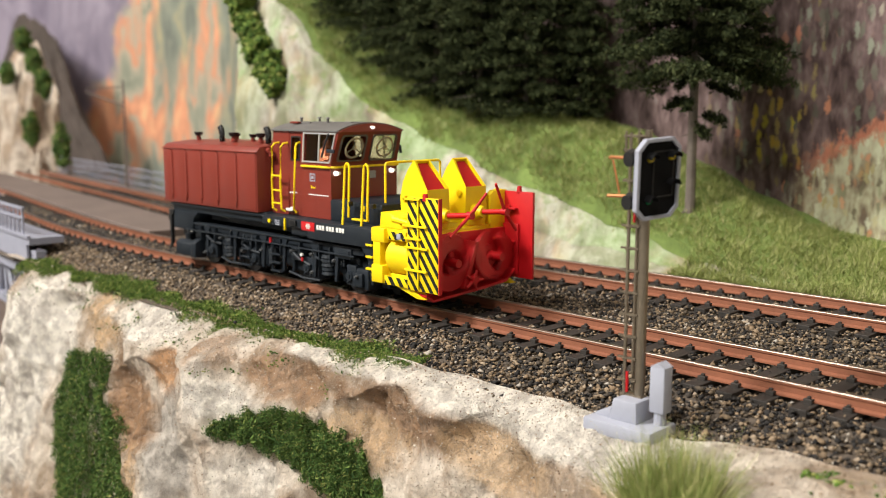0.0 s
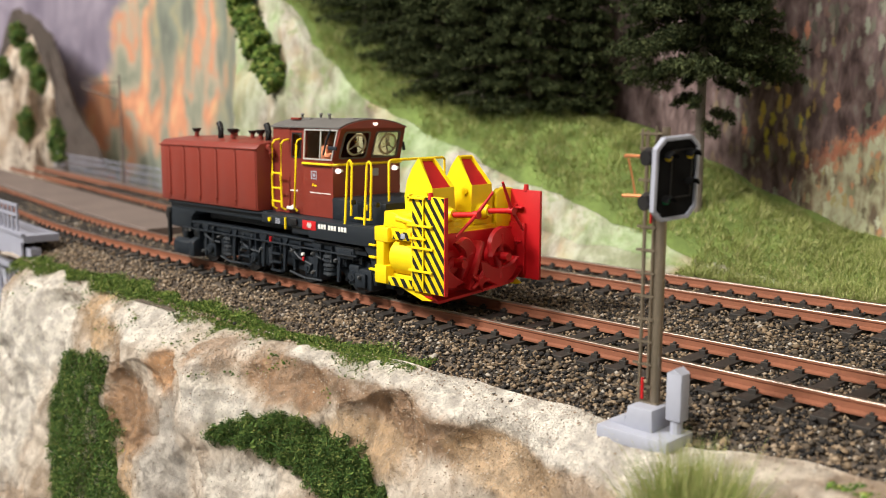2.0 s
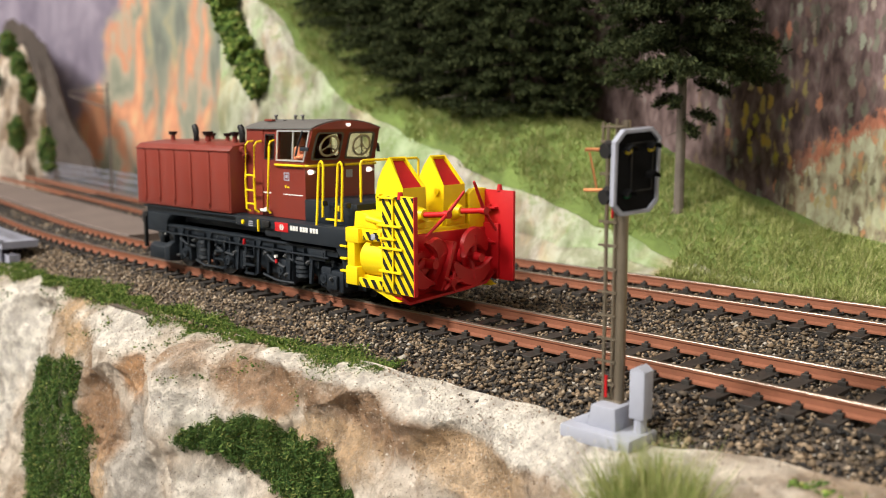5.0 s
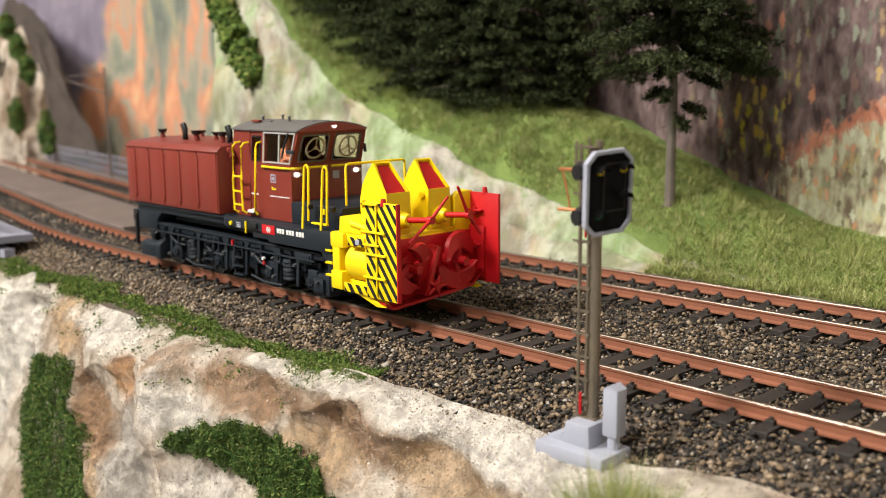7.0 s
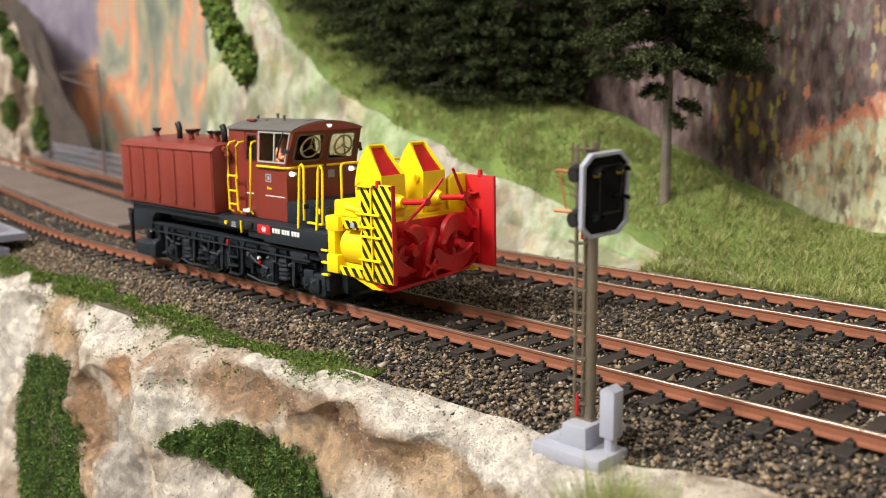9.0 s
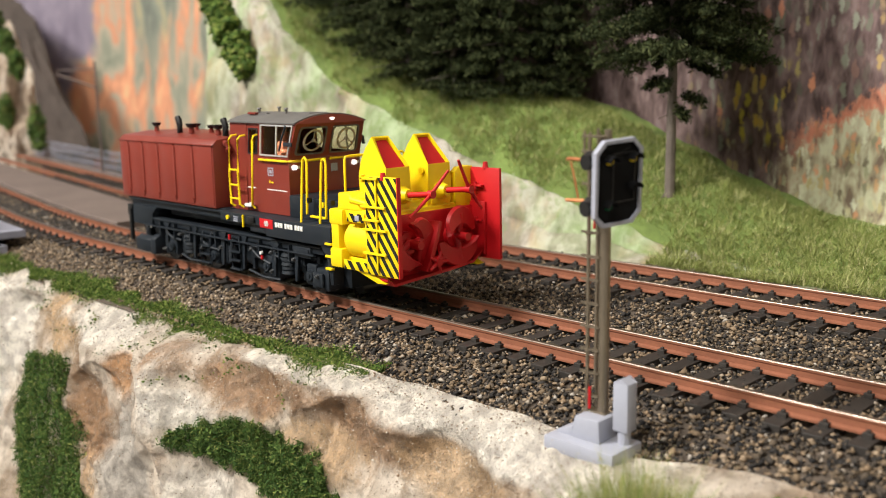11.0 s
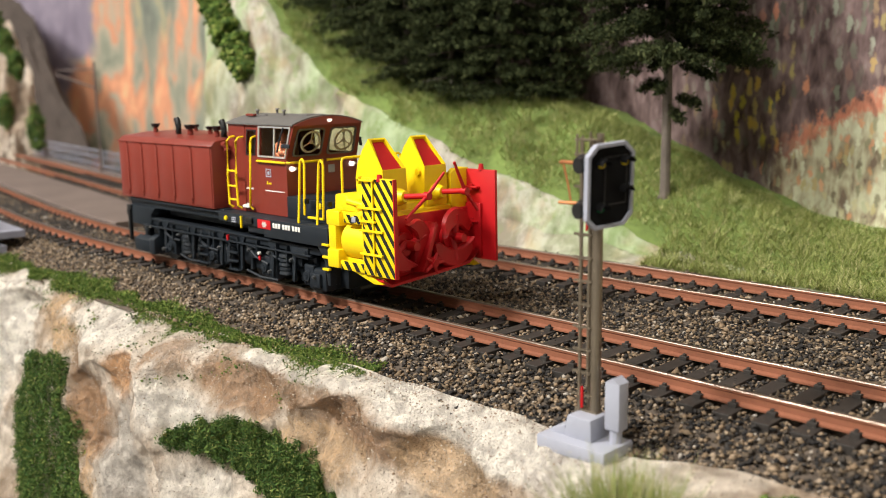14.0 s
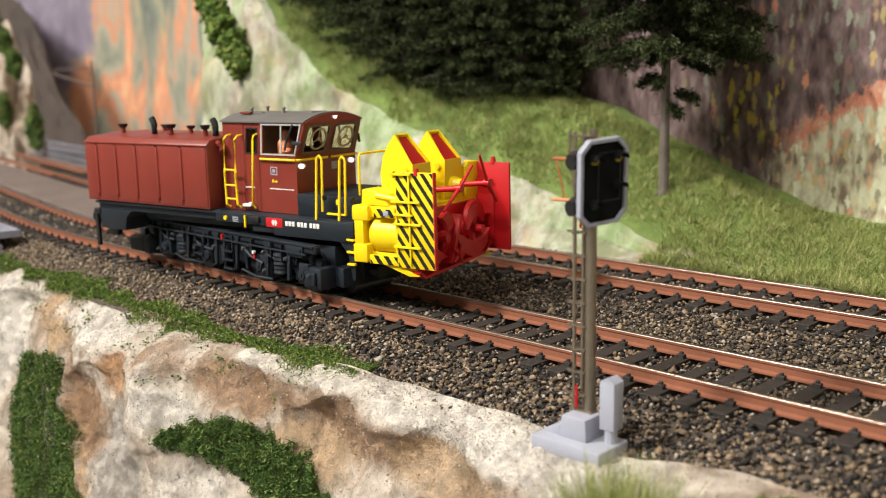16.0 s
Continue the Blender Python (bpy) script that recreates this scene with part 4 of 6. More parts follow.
def cab():
    """Hollow cab with glazed openings; its upper front leans forward."""
    bm = bmesh.new()

    def ring(x0, x1, z0, z1, a0, a1, b0, b1, y):
        frame_of(bm, [(x0, z0), (x1, z0), (x1, z1), (x0, z1)], [(a0, b0), (a1, b0), (a1, b1), (a0, b1)], "y", *sorted((y, y - math.copysign(0.6, y))))
    sides = []
    for s in (-1, 1):
        bm = bmesh.new()
        sides.append(bm)
        y = s * 11.0
        box(bm, 9, 16.2, *sorted((y, y - s * 0.6)), 17.5, 40.2)
        box(bm, 16.2, 21.6, *sorted((y - s * 0.25, y - s * 0.7)), 17.5, 31.6)
        ring(16.2, 21.6, 31.6, 40.2, 17.3, 20.7, 32.0, 38.3, y - s * 0.25)
        box(bm, 21.6, 34, *sorted((y, y - s * 0.6)), 17.5, 31.2)
        frame_of(bm, [(21.6, 31.2), (34, 31.2), (37.7, 40.2), (21.6, 40.2)], [(23.0, 31.9), (33.6, 31.9), (36.1, 39.3), (23.0, 39.3)], "y", *sorted((y, y - s * 0.6)))
    # leaning front with two window openings
    c = bmesh.new()
    for y0, y1, a0, a1 in ((-10.4, 0, -9.4, -1.0), (0, 10.4, 1.0, 9.4)):
        frame_of(c, [(y0, 31.2), (y1, 31.2), (y1, 40.3), (y0, 40.3)], [(a0, 32.0), (a1, 32.0), (a1, 39.0), (a0, 39.0)], "x", 0, 0.6)
    for v in c.verts:
        v.co.x += 33.4 + (v.co.z - 31.2) * 0.41
    front = c
    arch = [(-11.2, 40.0)] + [(11.2 * math.sin(radians(a)) / math.sin(radians(38)), 40.0 + 2.2 * (math.cos(radians(a)) - math.cos(radians(38))) / (1 - math.cos(radians(38)))) for a in range(-34, 35, 4)] + [(11.2, 40.0)]
    bm = bmesh.new()
    prism(bm, arch, "x", 9, 38.0)
    w = part("cab", bm, RED, plough, "rust-red cab with rounded grey roof")
    for b in sides:
        bmesh.ops.remove_doubles(b, verts=b.verts, dist=0.001)
        part("side_wall", b, RED, w)
    part("front_window_wall", front, RED, w)
    for name, dims in (("rear_wall", (9, 9.6, -10.4, 10.4, 17.5, 40.0)), ("front_wall", (33.4, 34, -10.4, 10.4, 17.5, 31.2)), ("cab_floor", (9.6, 33.4, -10.4, 10.4, 17.5, 18.6))):
        b = bmesh.new()
        box(b, *dims)
        part(name, b, RED, w)
    bm = bmesh.new()
    top = [(y * 1.03, z + 0.32) for y, z in arch]
    top = top + [(y * 1.03, z - 0.05) for y, z in arch[::-1]]
    prism(bm, top, "x", 8.6, 37.6)
    r = part("roof", bm, ROOF, w, "grey cambered roof skin")
    for x, y in ((14, -5), (24, -4), (12, 3)):
        bm = bmesh.new()
        rod(bm, (x, y, 41.6), (x, y, 43.6), 0.35)
        rod(bm, (x, y, 43.4), (x, y, 43.8), 0.7, 0.4)
        part("roof_vent", bm, ROOF, w)
    for dims in ((11, 18, -5.6, -4.4, 41.9, 42.4, 0.15), (26, 34, -3.6, 2.4, 42.0, 42.6, 0.15)):
        bm = bmesh.new()
        box(bm, *dims)
        part("roof_hatch", bm, ROOF, w)
    bm = bmesh.new()
    box(bm, 12, 15.5, -7.5, -6.3, 42.0, 42.6, 0.15)
    part("roof_horn", bm, RED, w)
    # glazing and bright frames
    for s in (-1, 1):
        y = s * 11.0
        out = [(22.5, 31.5), (33.8, 31.5), (36.6, 39.7), (22.5, 39.7)]
        inn = [(22.95, 31.9), (33.55, 31.9), (36.05, 39.3), (22.95, 39.3)]
        bm = bmesh.new()
        frame_of(bm, out, inn, "y", *sorted((y + s * 0.02, y + s * 0.28)))
        box(bm, 29.0, 29.4, *sorted((y, y + s * 0.3)), 32, 39.2)
        part("window_frame", bm, CHROME, w, "bright metal sliding window frame")
        bm = bmesh.new()
        prism(bm, inn, "y", *sorted((y - s * 0.28, y - s * 0.33)))
        g = part("window_pane", bm, GLASS, w)
        g.visible_shadow = False
        bm = bmesh.new()
        box(bm, 17.2, 20.8, *sorted((y - s * 0.55, y - s * 0.6)), 31.9, 38.4)
        g = part("door_pane", bm, GLASS, w)
        g.visible_shadow = False
        bm = bmesh.new()
        frame_of(bm, [(17.0, 31.7), (21.0, 31.7), (21.0, 38.6), (17.0, 38.6)], [(17.4, 32.1), (20.6, 32.1), (20.6, 38.2), (17.4, 38.2)], "y", *sorted((y - s * 0.22, y - s * 0.1)))
        part("door_window_seal", bm, BLACK, w)
    for a0, a1 in ((-9.6, -0.8), (0.8, 9.6)):
        c = bmesh.new()
        o, i2 = rounded(a0, a1, 31.8, 39.2, 1.0), rounded(a0 + 0.45, a1 - 0.45, 32.25, 38.75, 0.8)
        frame_of(c, o, i2, "x", 0.6, 0.85)
        for v in c.verts:
            v.co.x += 33.4 + (v.co.z - 31.2) * 0.41
        part("window_seal", c, ROOF, w, "grey rubber window seal")
        c = bmesh.new()
        prism(c, rounded(a0 + 0.2, a1 - 0.2, 32.0, 39.0, 0.8), "x", 0.28, 0.34)
        for v in c.verts:
            v.co.x += 33.4 + (v.co.z - 31.2) * 0.41
        g = part("windscreen", c, GLASS, w)
        g.visible_shadow = False
        # clear-view disc
        c = bmesh.new()
        cy, cz = (a0 + a1) / 2 + 0.2, 35.6
        ringo = [(cy + 3.0 * math.cos(k * math.tau / 24), cz + 2.9 * math.sin(k * math.tau / 24)) for k in range(24)]
        ringi = [(cy + 2.5 * math.cos(k * math.tau / 24), cz + 2.4 * math.sin(k * math.tau / 24)) for k in range(24)]
        frame_of(c, ringo, ringi, "x", 0.9, 1.15)
        for k in range(3):
            a = radians(90 + 120 * k)
            c2 = bmesh.new()
            rod(c2, (1.0, cy, cz), (1.0, cy + 2.6 * math.cos(a), cz + 2.6 * math.sin(a)), 0.16, sides=6)
            pour(c, c2)
        rod(c, (0.8, cy, cz), (1.3, cy, cz), 0.5)
        for v in c.verts:
            v.co.x += 33.4 + (v.co.z - 31.2) * 0.41
        part("clear_view_screen", c, CREAM, w, "pale round clear-view screen")
    # lamps on the front
    for y, z, x in ((-9.6, 29.0, 34.0), (8.8, 29.0, 34.0)):
        bm = bmesh.new()
        rod(bm, (x - 0.1, y, z), (x + 0.8, y, z), 0.62, 0.55, sides=16)
        part("headlight", bm, LAMP_GLASS, w, "lit white headlight")
        bm = bmesh.new()
        rod(bm, (x - 0.1, y + 1.1, z), (x + 0.5, y + 1.1, z), 0.36, sides=12)
        part("tail_light", bm, WHITE, w)
    bm = bmesh.new()
    prism(bm, [(-0.8, 41.4), (0.8, 41.4), (0.3, 40.7), (-0.3, 40.7)], "x", 37.9, 38.4, 0.1)
    part("headlight", bm, LAMP_GLASS, w, "lit white headlight under the roof")
    # yellow rails
    bm = bmesh.new()
    pipe(bm, [(22.2, -11.0, 30.4), (22.6, -11.5, 30.5), (33.2, -11.5, 30.5), (33.6, -11.0, 30.4)], 0.28)
    part("grab_rail", bm, YELLOW, w, "yellow grab rail")
    bm = bmesh.new()
    pipe(bm, [(34.0, -11.0, 30.5), (34.7, -10.6, 30.5), (34.7, -0.6, 30.5)], 0.3)
    pipe(bm, [(34.7, 0.8, 30.5), (34.7, 10.8, 30.5)], 0.3)
    part("grab_rail", bm, YELLOW, w, "yellow grab rail")
    bm = bmesh.new()
    pipe(bm, [(20.9, -10.9, 36.9), (21.1, -12.2, 36.6), (21.0, -12.4, 35.4), (20.4, -12.5, 19.2), (20.9, -12.0, 18.4)], 0.29)
    part("hand_rail", bm, YELLOW, w, "yellow door hand rail")
    bm = bmesh.new()
    for x in (11.4, 15.2):
        pipe(bm, [(x + 0.6, -11.0, 36.6), (x + 0.4, -12.4, 36.4), (x, -12.8, 35.4), (x, -12.8, 27), (x + 0.2, -12.8, 19.0), (x + 0.8, -12.0, 18.3)], 0.29)
    for z in (27.6, 23.8, 20.4):
        pipe(bm, [(11.4, -12.8, z), (15.2, -12.8, z)], 0.25)
    part("ladder", bm, YELLOW, w, "yellow side ladder")
    # white line, number plates, small prints as bars
    bm = bmesh.new()
    box(bm, 25.0, 33.0, -11.09, -10.98, 23.25, 23.45)
    box(bm, 16.4, 19.6, -10.84, -10.72, 23.2, 23.5)
    part("white_line", bm, WHITE, w, "thin white line")
    for ob_x, ob_z in ((26.6, 27.7),):
        bm = bmesh.new()
        frame_of(bm, [(ob_x - 1.1, ob_z - 1.0), (ob_x + 1.1, ob_z - 1.0), (ob_x + 1.1, ob_z + 1.0), (ob_x - 1.1, ob_z + 1.0)], [(ob_x - 0.85, ob_z - 0.75), (ob_x + 0.85, ob_z - 0.75), (ob_x + 0.85, ob_z + 0.75), (ob_x - 0.85, ob_z + 0.75)], "y", -11.1, -10.98)
        box(bm, ob_x - 0.45, ob_x + 0.45, -11.1, -10.98, ob_z - 0.4, ob_z + 0.4)
        part("plate", bm, LIGHT_GREY, w, "small pale framed plate")
        bm = bmesh.new()
        box(bm, ob_x - 0.7, ob_x - 0.3, -11.08, -10.98, 24.9, 25.6)
        box(bm, ob_x, ob_x + 1.0, -11.08, -10.98, 24.95, 25.3)
        part("data_print", bm, YELLOW, w, "small yellow bars of print")
    bm = bmesh.new()
    box(bm, 34.0, 34.1, 1.6, 3.6, 27.3, 29.2)
    part("plate", bm, LIGHT_GREY, w, "small grey framed plate")
    bm = bmesh.new()
    rod(bm, (19.2, -11.6, 19.3), (19.2, -12.4, 19.3), 0.55)
    box(bm, 16.4, 18.8, -12.2, -11, 18.6, 19.3, 0.15)
    part("door_step", bm, WHITE, w, "white door step lamp")
    bm = bmesh.new()
    box(bm, 34.2, 37.4, -12.6, -12.2, 34.4, 35.4, 0.15)
    rod(bm, (35.2, -11, 34.6), (35.6, -12.3, 34.8), 0.2)
    part("mirror", bm, DARK, w)
    bm = bmesh.new()
    box(bm, 35.2, 35.6, 11.1, 12.0, 33.6, 36.0, 0.12)
    rod(bm, (34.6, 10.2, 34.8), (35.4, 11.3, 34.8), 0.2)
    part("mirror", bm, DARK, w)
    bm = bmesh.new()
    pipe(bm, [(33, -11.25, 39.6), (31.6, -11.35, 36.4), (30.6, -11.3, 33.0)], 0.25)
    part("wiper", bm, DARK, w)
    # inside
    bm = bmesh.new()
    box(bm, 27.5, 32.5, -8.6, 8.6, 18.6, 29.8, 0.4)
    box(bm, 10.2, 12, -9.6, 9.6, 18.6, 39.5, 0.4)
    part("cab_interior", bm, BROWN_SEAT, w, "brown cab desk and seats")
    bm = bmesh.new()
    box(bm, 24.6, 27.4, -7.8, -4.2, 30, 35.4, 0.8)
    rod(bm, (26, -6, 35.4), (26, -6, 37.6), 1.15, 0.9, sides=12)
    box(bm, 26.4, 29.4, -8.2, -7.0, 32.0, 33.2, 0.4)
    part("toy_driver", bm, FIGURE, w, "painted toy driver figure")
    # low headroom and a front that leans a little
    for o in [w, *w.children]:
        for v in o.data.vertices:
            z = v.co.z / U + ORIGIN[o].z - 31.2
            if z > 0:
                if v.co.x / U + ORIGIN[o].x > 33.3:
                    v.co.x -= z * 0.10 * U
                v.co.z -= z * 0.085 * U
                v.co.y *= 1 - 0.006 * min(z, 9.5)
    return w


def hood():
    bm = bmesh.new()
    box(bm, 34.0, 53.5, -11.4, 11.4, 17.3, 22.6, 0.35)
    box(bm, 46, 54.4, -15.3, -9, 14.5, 17.6, 0.2)
    prism(bm, [(50, 17.4), (54.5, 17.4), (54.5, 4.2), (53.6, 4.2), (52.5, 10.0), (50, 13.0)], "y", -15.2, -12.2, 0.1)
    prism(bm, [(50, 17.4), (54.5, 17.4), (54.5, 4.2), (53.6, 4.2), (52.5, 10.0), (50, 13.0)], "y", 12.2, 15.2, 0.1)
    h = part("hood", bm, DARK, plough, "slate-grey hood in front of the cab")
    for x, y in ((42.5, -13.4), (49.4, -13.4)):
        bm = bmesh.new()
        pipe(bm, [(x + 1.6, y - 1.9, 13.9), (x + 0.9, y - 1.9, 14.4), (x + 0.3, y - 1.3, 16.0), (x, y, 31.0), (x + 0.2, y, 31.6), (x + 0.8, y, 32.1), (x + 1.4, y, 31.6), (x + 1.6, y, 31.0), (x + 1.6, y - 0.4, 19.2)], 0.3)
        part("hand_rail", bm, YELLOW, h, "yellow looped hand rail")
    bm = bmesh.new()
    pipe(bm, [(50, -7.2, 22.4), (50, -7.2, 31.4), (50, -6.9, 32.0), (50, -6.2, 32.2), (50, 10.6, 32.2), (50, 11.2, 31.8), (50, 11.2, 22.4)], 0.3)
    part("hand_rail", bm, YELLOW, h, "yellow front railing")
    bm = bmesh.new()
    for z in (18.9, 15.6):
        box(bm, 45.6, 51.2, -14.2, -13.4, z - 0.25, z + 0.2, 0.08)
    for z in (13.6, 10.8, 8.0):
        box(bm, 52.6, 54.8, -15.9, -15.0, z - 0.25, z + 0.25, 0.08)
    part("step", bm, YELLOW, h, "yellow foot steps")
    bm = bmesh.new()
    box(bm, 46.4, 47.4, -11.7, -11.3, 20.6, 21.9, 0.1)
    part("latch", bm, YELLOW, h)
    bm = bmesh.new()
    for x in (43.6, 52.0):
        box(bm, x, x + 1.0, -13.9, -12.6, 21.8, 23.0, 0.2)
    part("hinge", bm, BLACK, h)


chassis()
tank()
cab()
hood()

# ---- blower head, raised and lowered as one ----
HEAD_AT = Vector((56.0, 0, 12.0))


def stripes(bm, x0, x1, z0, z1, y, width, gap, thick=0.06):
    """Slanted black bars cut to a rectangle."""
    k = x0 - (z1 - z0)
    while k < x1 + (z1 - z0):
        poly = [(k, z1), (k + width, z1), (k + width + (z1 - z0) * 0.75, z0), (k + (z1 - z0) * 0.75, z0)]
        for axis, lim, sign in ((0, x0, 1), (0, x1, -1)):
            out = []
            for i, p in enumerate(poly):
                q = poly[(i + 1) % len(poly)]
                a, b = (p[axis] - lim) * sign, (q[axis] - lim) * sign
                if a >= 0:
                    out.append(p)
                if (a >= 0) != (b >= 0):
                    f = a / (a - b)
                    out.append((p[0] + (q[0] - p[0]) * f, p[1] + (q[1] - p[1]) * f))
            poly = out
            if not poly:
                break
        if len(poly) > 2:
            prism(bm, poly, "y", y - thick, y)
        k += width + gap
    return bm


def blower():
    bm = bmesh.new()
    box(bm, 56.0, 66.4, -9.5, 9.5, 6.0, 19.0, 0.5)
    head = part("blower_head", bm, YELLOW, plough, "bright yellow blower head with red intake", origin=HEAD_AT)

    def piece(name, *boxes):
        for dims in boxes:
            b = bmesh.new()
            box(b, *dims)
            part(name, b, YELLOW, head)
    piece("back_plate", (66.2, 68.2, -15.6, 15.6, 5.0, 16.8, 0.2))
    piece("shelf", (64.0, 68.0, -14.5, 14.5, 16.4, 17.6, 0.3))
    for s in (-1, 1):
        def yy(a, b):
            return sorted((s * a, s * b))
        piece("lower_bracket", (54.6, 58.6, *yy(16.0, 10.5), 5.2, 9.4, 0.4))
        piece("bracket_arm", (54.9, 57.4, *yy(15.6, 12.0), 9.0, 16.0, 0.2))
        piece("upper_bracket", (54.4, 59.0, *yy(15.8, 9.0), 14.6, 18.0, 0.4))
        piece("side_rail", (58.6, 66.2, *yy(14.8, 9.0), 15.4, 18.2, 0.3))
        piece("lower_beam", (58.0, 66.4, *yy(14.0, 8.0), 5.4, 7.6, 0.3))
        bm = bmesh.new()
        prism(bm, [(56.6, 18.0), (64.5, 18.0), (62.6, 20.6), (60.4, 21.4), (57.0, 21.6)], "y", *yy(15.0, 9.0), 0.3)
        part("actuator_block", bm, YELLOW, head)
        bm = bmesh.new()
        rod(bm, (61.0, s * 14.6, 20.2), (67.2, s * 15.0, 19.6), 0.8, 0.55)
        part("actuator_rod", bm, YELLOW, head)
        bm = bmesh.new()
        rod(bm, (59.6, s * 11.6, 11.4), (68.2, s * 11.6, 11.4), 4.25, sides=32)
        rod(bm, (58.6, s * 11.6, 11.4), (59.6, s * 11.6, 11.4), 3.5, 4.25, sides=32)
        bmesh.ops.remove_doubles(bm, verts=bm.verts, dist=0.01)
        part("drum", bm, YELLOW, head)
    # front lower lip
    for y in (-15.4, 13.2):
        bm = bmesh.new()
        prism(bm, [(61, 5.6), (66.5, 5.6), (72, 3.2), (69.5, 3.0)], "y", y, y + 2.2, 0.1)
        part("skid", bm, YELLOW, head)
    # striped wings with frames
    for s in (-1, 1):
        bm = bmesh.new()
        box(bm, 67.0, 77.0, *sorted((s * 15.2, s * 16.0)), 5.0 if s < 0 else 4.5, 25.8 if s < 0 else 25.3, 0.1)
        wing = part("wing_plate", bm, YELLOW if s < 0 else SIGNAL_RED, head, "yellow wing plate with black stripes" if s < 0 else "red wing plate")
        if s < 0:
            bm = bmesh.new()
            stripes(bm, 67.3, 76.8, 5.1, 25.6, -16.02, 1.08, 1.35)
            part("stripes", bm, BLACK, head, "black slanted warning stripes")
            bm = bmesh.new()
            for z, x0, x1 in ((25.3, 66.2, 71.4), (19.4, 66.0, 73.6), (14.6, 66.5, 73.8), (9.6, 66.5, 73.6), (16.6, 66.6, 71.6)):
                box(bm, x0, x1, -16.6, -16.05, z - 0.26, z + 0.22, 0.08)
            box(bm, 70.6, 71.0, -16.45, -16.08, 5.6, 25.2, 0.08)
            box(bm, 66.2, 66.9, -16.6, -15.4, 24.4, 26.0, 0.1)
            part("ladder_frame", bm, YELLOW, head, "yellow bars on the wing")
            bm = bmesh.new()
            box(bm, 76.9, 77.15, -16.06, -15.1, 5.0, 25.8)
            part("edge", bm, SIGNAL_RED, head)
            bm = bmesh.new()
            box(bm, 59.2, 67.2, -15.9, -15.3, 5.2, 7.2, 0.05)
            band = part("lower_band", bm, YELLOW, head)
            bm = bmesh.new()
            stripes(bm, 59.4, 67.0, 5.25, 7.15, -15.92, 1.3, 1.5)
            part("stripes", bm, BLACK, head)
            bm = bmesh.new()
            box(bm, 60.8, 66.4, -15.9, -15.0, 15.6, 17.6, 0.05)
            small = part("small_plate", bm, YELLOW, head)
            bm = bmesh.new()
            stripes(bm, 60.9, 66.3, 15.7, 17.5, -15.92, 1.2, 1.3)
            part("stripes", bm, BLACK, head)
            bm = bmesh.new()
            box(bm, 63.5, 64.9, -16.1, -15.9, 16.0, 17.2, 0.2)
            part("badge", bm, LIGHT_GREY, head, "small grey badge")
        else:
            bm = bmesh.new()
            prism(bm, [(10.0, 16.4), (15.9, 16.4), (15.9, 25.6), (11.4, 25.6), (10.0, 24.6)], "x", 66.6, 68.2, 0.15)
            box(bm, 64.6, 66.8, 15.0, 15.9, 16.4, 25.6, 0.2)
            part("wing_post", bm, YELLOW, head)
            bm = bmesh.new()
            for z in (21.2, 13.2):
                box(bm, 68.6, 72.4, 14.0, 15.3, z - 0.2, z + 0.25, 0.08)
                rod(bm, (70.4, 14.4, z - 0.8), (70.4, 14.4, z + 0.8), 0.45, sides=8)
            part("hinge", bm, SIGNAL_RED, head)
        bm = bmesh.new()
        rod(bm, (72.5, s * 15.6, 25.1), (72.5, s * 15.6, 26.6), 0.7, 0.5, sides=12)
        part("lamp", bm, SIGNAL_RED, head, "small red top lamp")
    # red intake tray with sloped lower corners
    bm = bmesh.new()
    tray = [(-15.2, 16.6), (15.2, 16.6), (15.2, 7.4), (11.4, 4.6), (4, 3.9), (-13.0, 2.9), (-15.2, 4.4)]
    prism(bm, tray, "x", 68.0, 69.0, 0.1)
    for a, b in zip(tray[2:], tray[3:] + tray[:1]):
        if b == tray[0]:
            continue
        q = [(a[0], a[1]), (b[0], b[1]), (b[0], b[1] - 0.6), (a[0], a[1] - 0.6)]
        prism(bm, q, "x", 68.0, 72.4)
    box(bm, 68.4, 76.6, -15.15, -14.6, 6.4, 19.0, 0.1)
    box(bm, 68.4, 73.0, 14.5, 15.2, 5.4, 17.6, 0.1)
    tray_ob = part("intake_tray", bm, SIGNAL_RED, head, "bright red intake tray")
    # hub between the rotors
    bm = bmesh.new()
    rod(bm, (69, -1.5, 6.4), (74.4, -1.5, 6.0), 1.3, 0.9)
    for k in range(5):
        a = k * math.tau / 5
        rod(bm, (73.6, -1.5, 6.0), (73.8, -1.5 + 3.0 * math.cos(a), 6.0 + 2.4 * math.sin(a)), 0.55, 0.3, sides=7)
    rod(bm, (71, -3.5, 5.6), (71, 2.6, 6.0), 1.0)
    part("drive_hub", bm, SIGNAL_RED, head)
    bm = bmesh.new()
    prism(bm, [(-4.6, 4.4), (-3.2, 4.1), (0.5, 14.6), (-0.3, 15.0)], "x", 69.5, 73.4, 0.12)
    part("divider", bm, SIGNAL_RED, head)
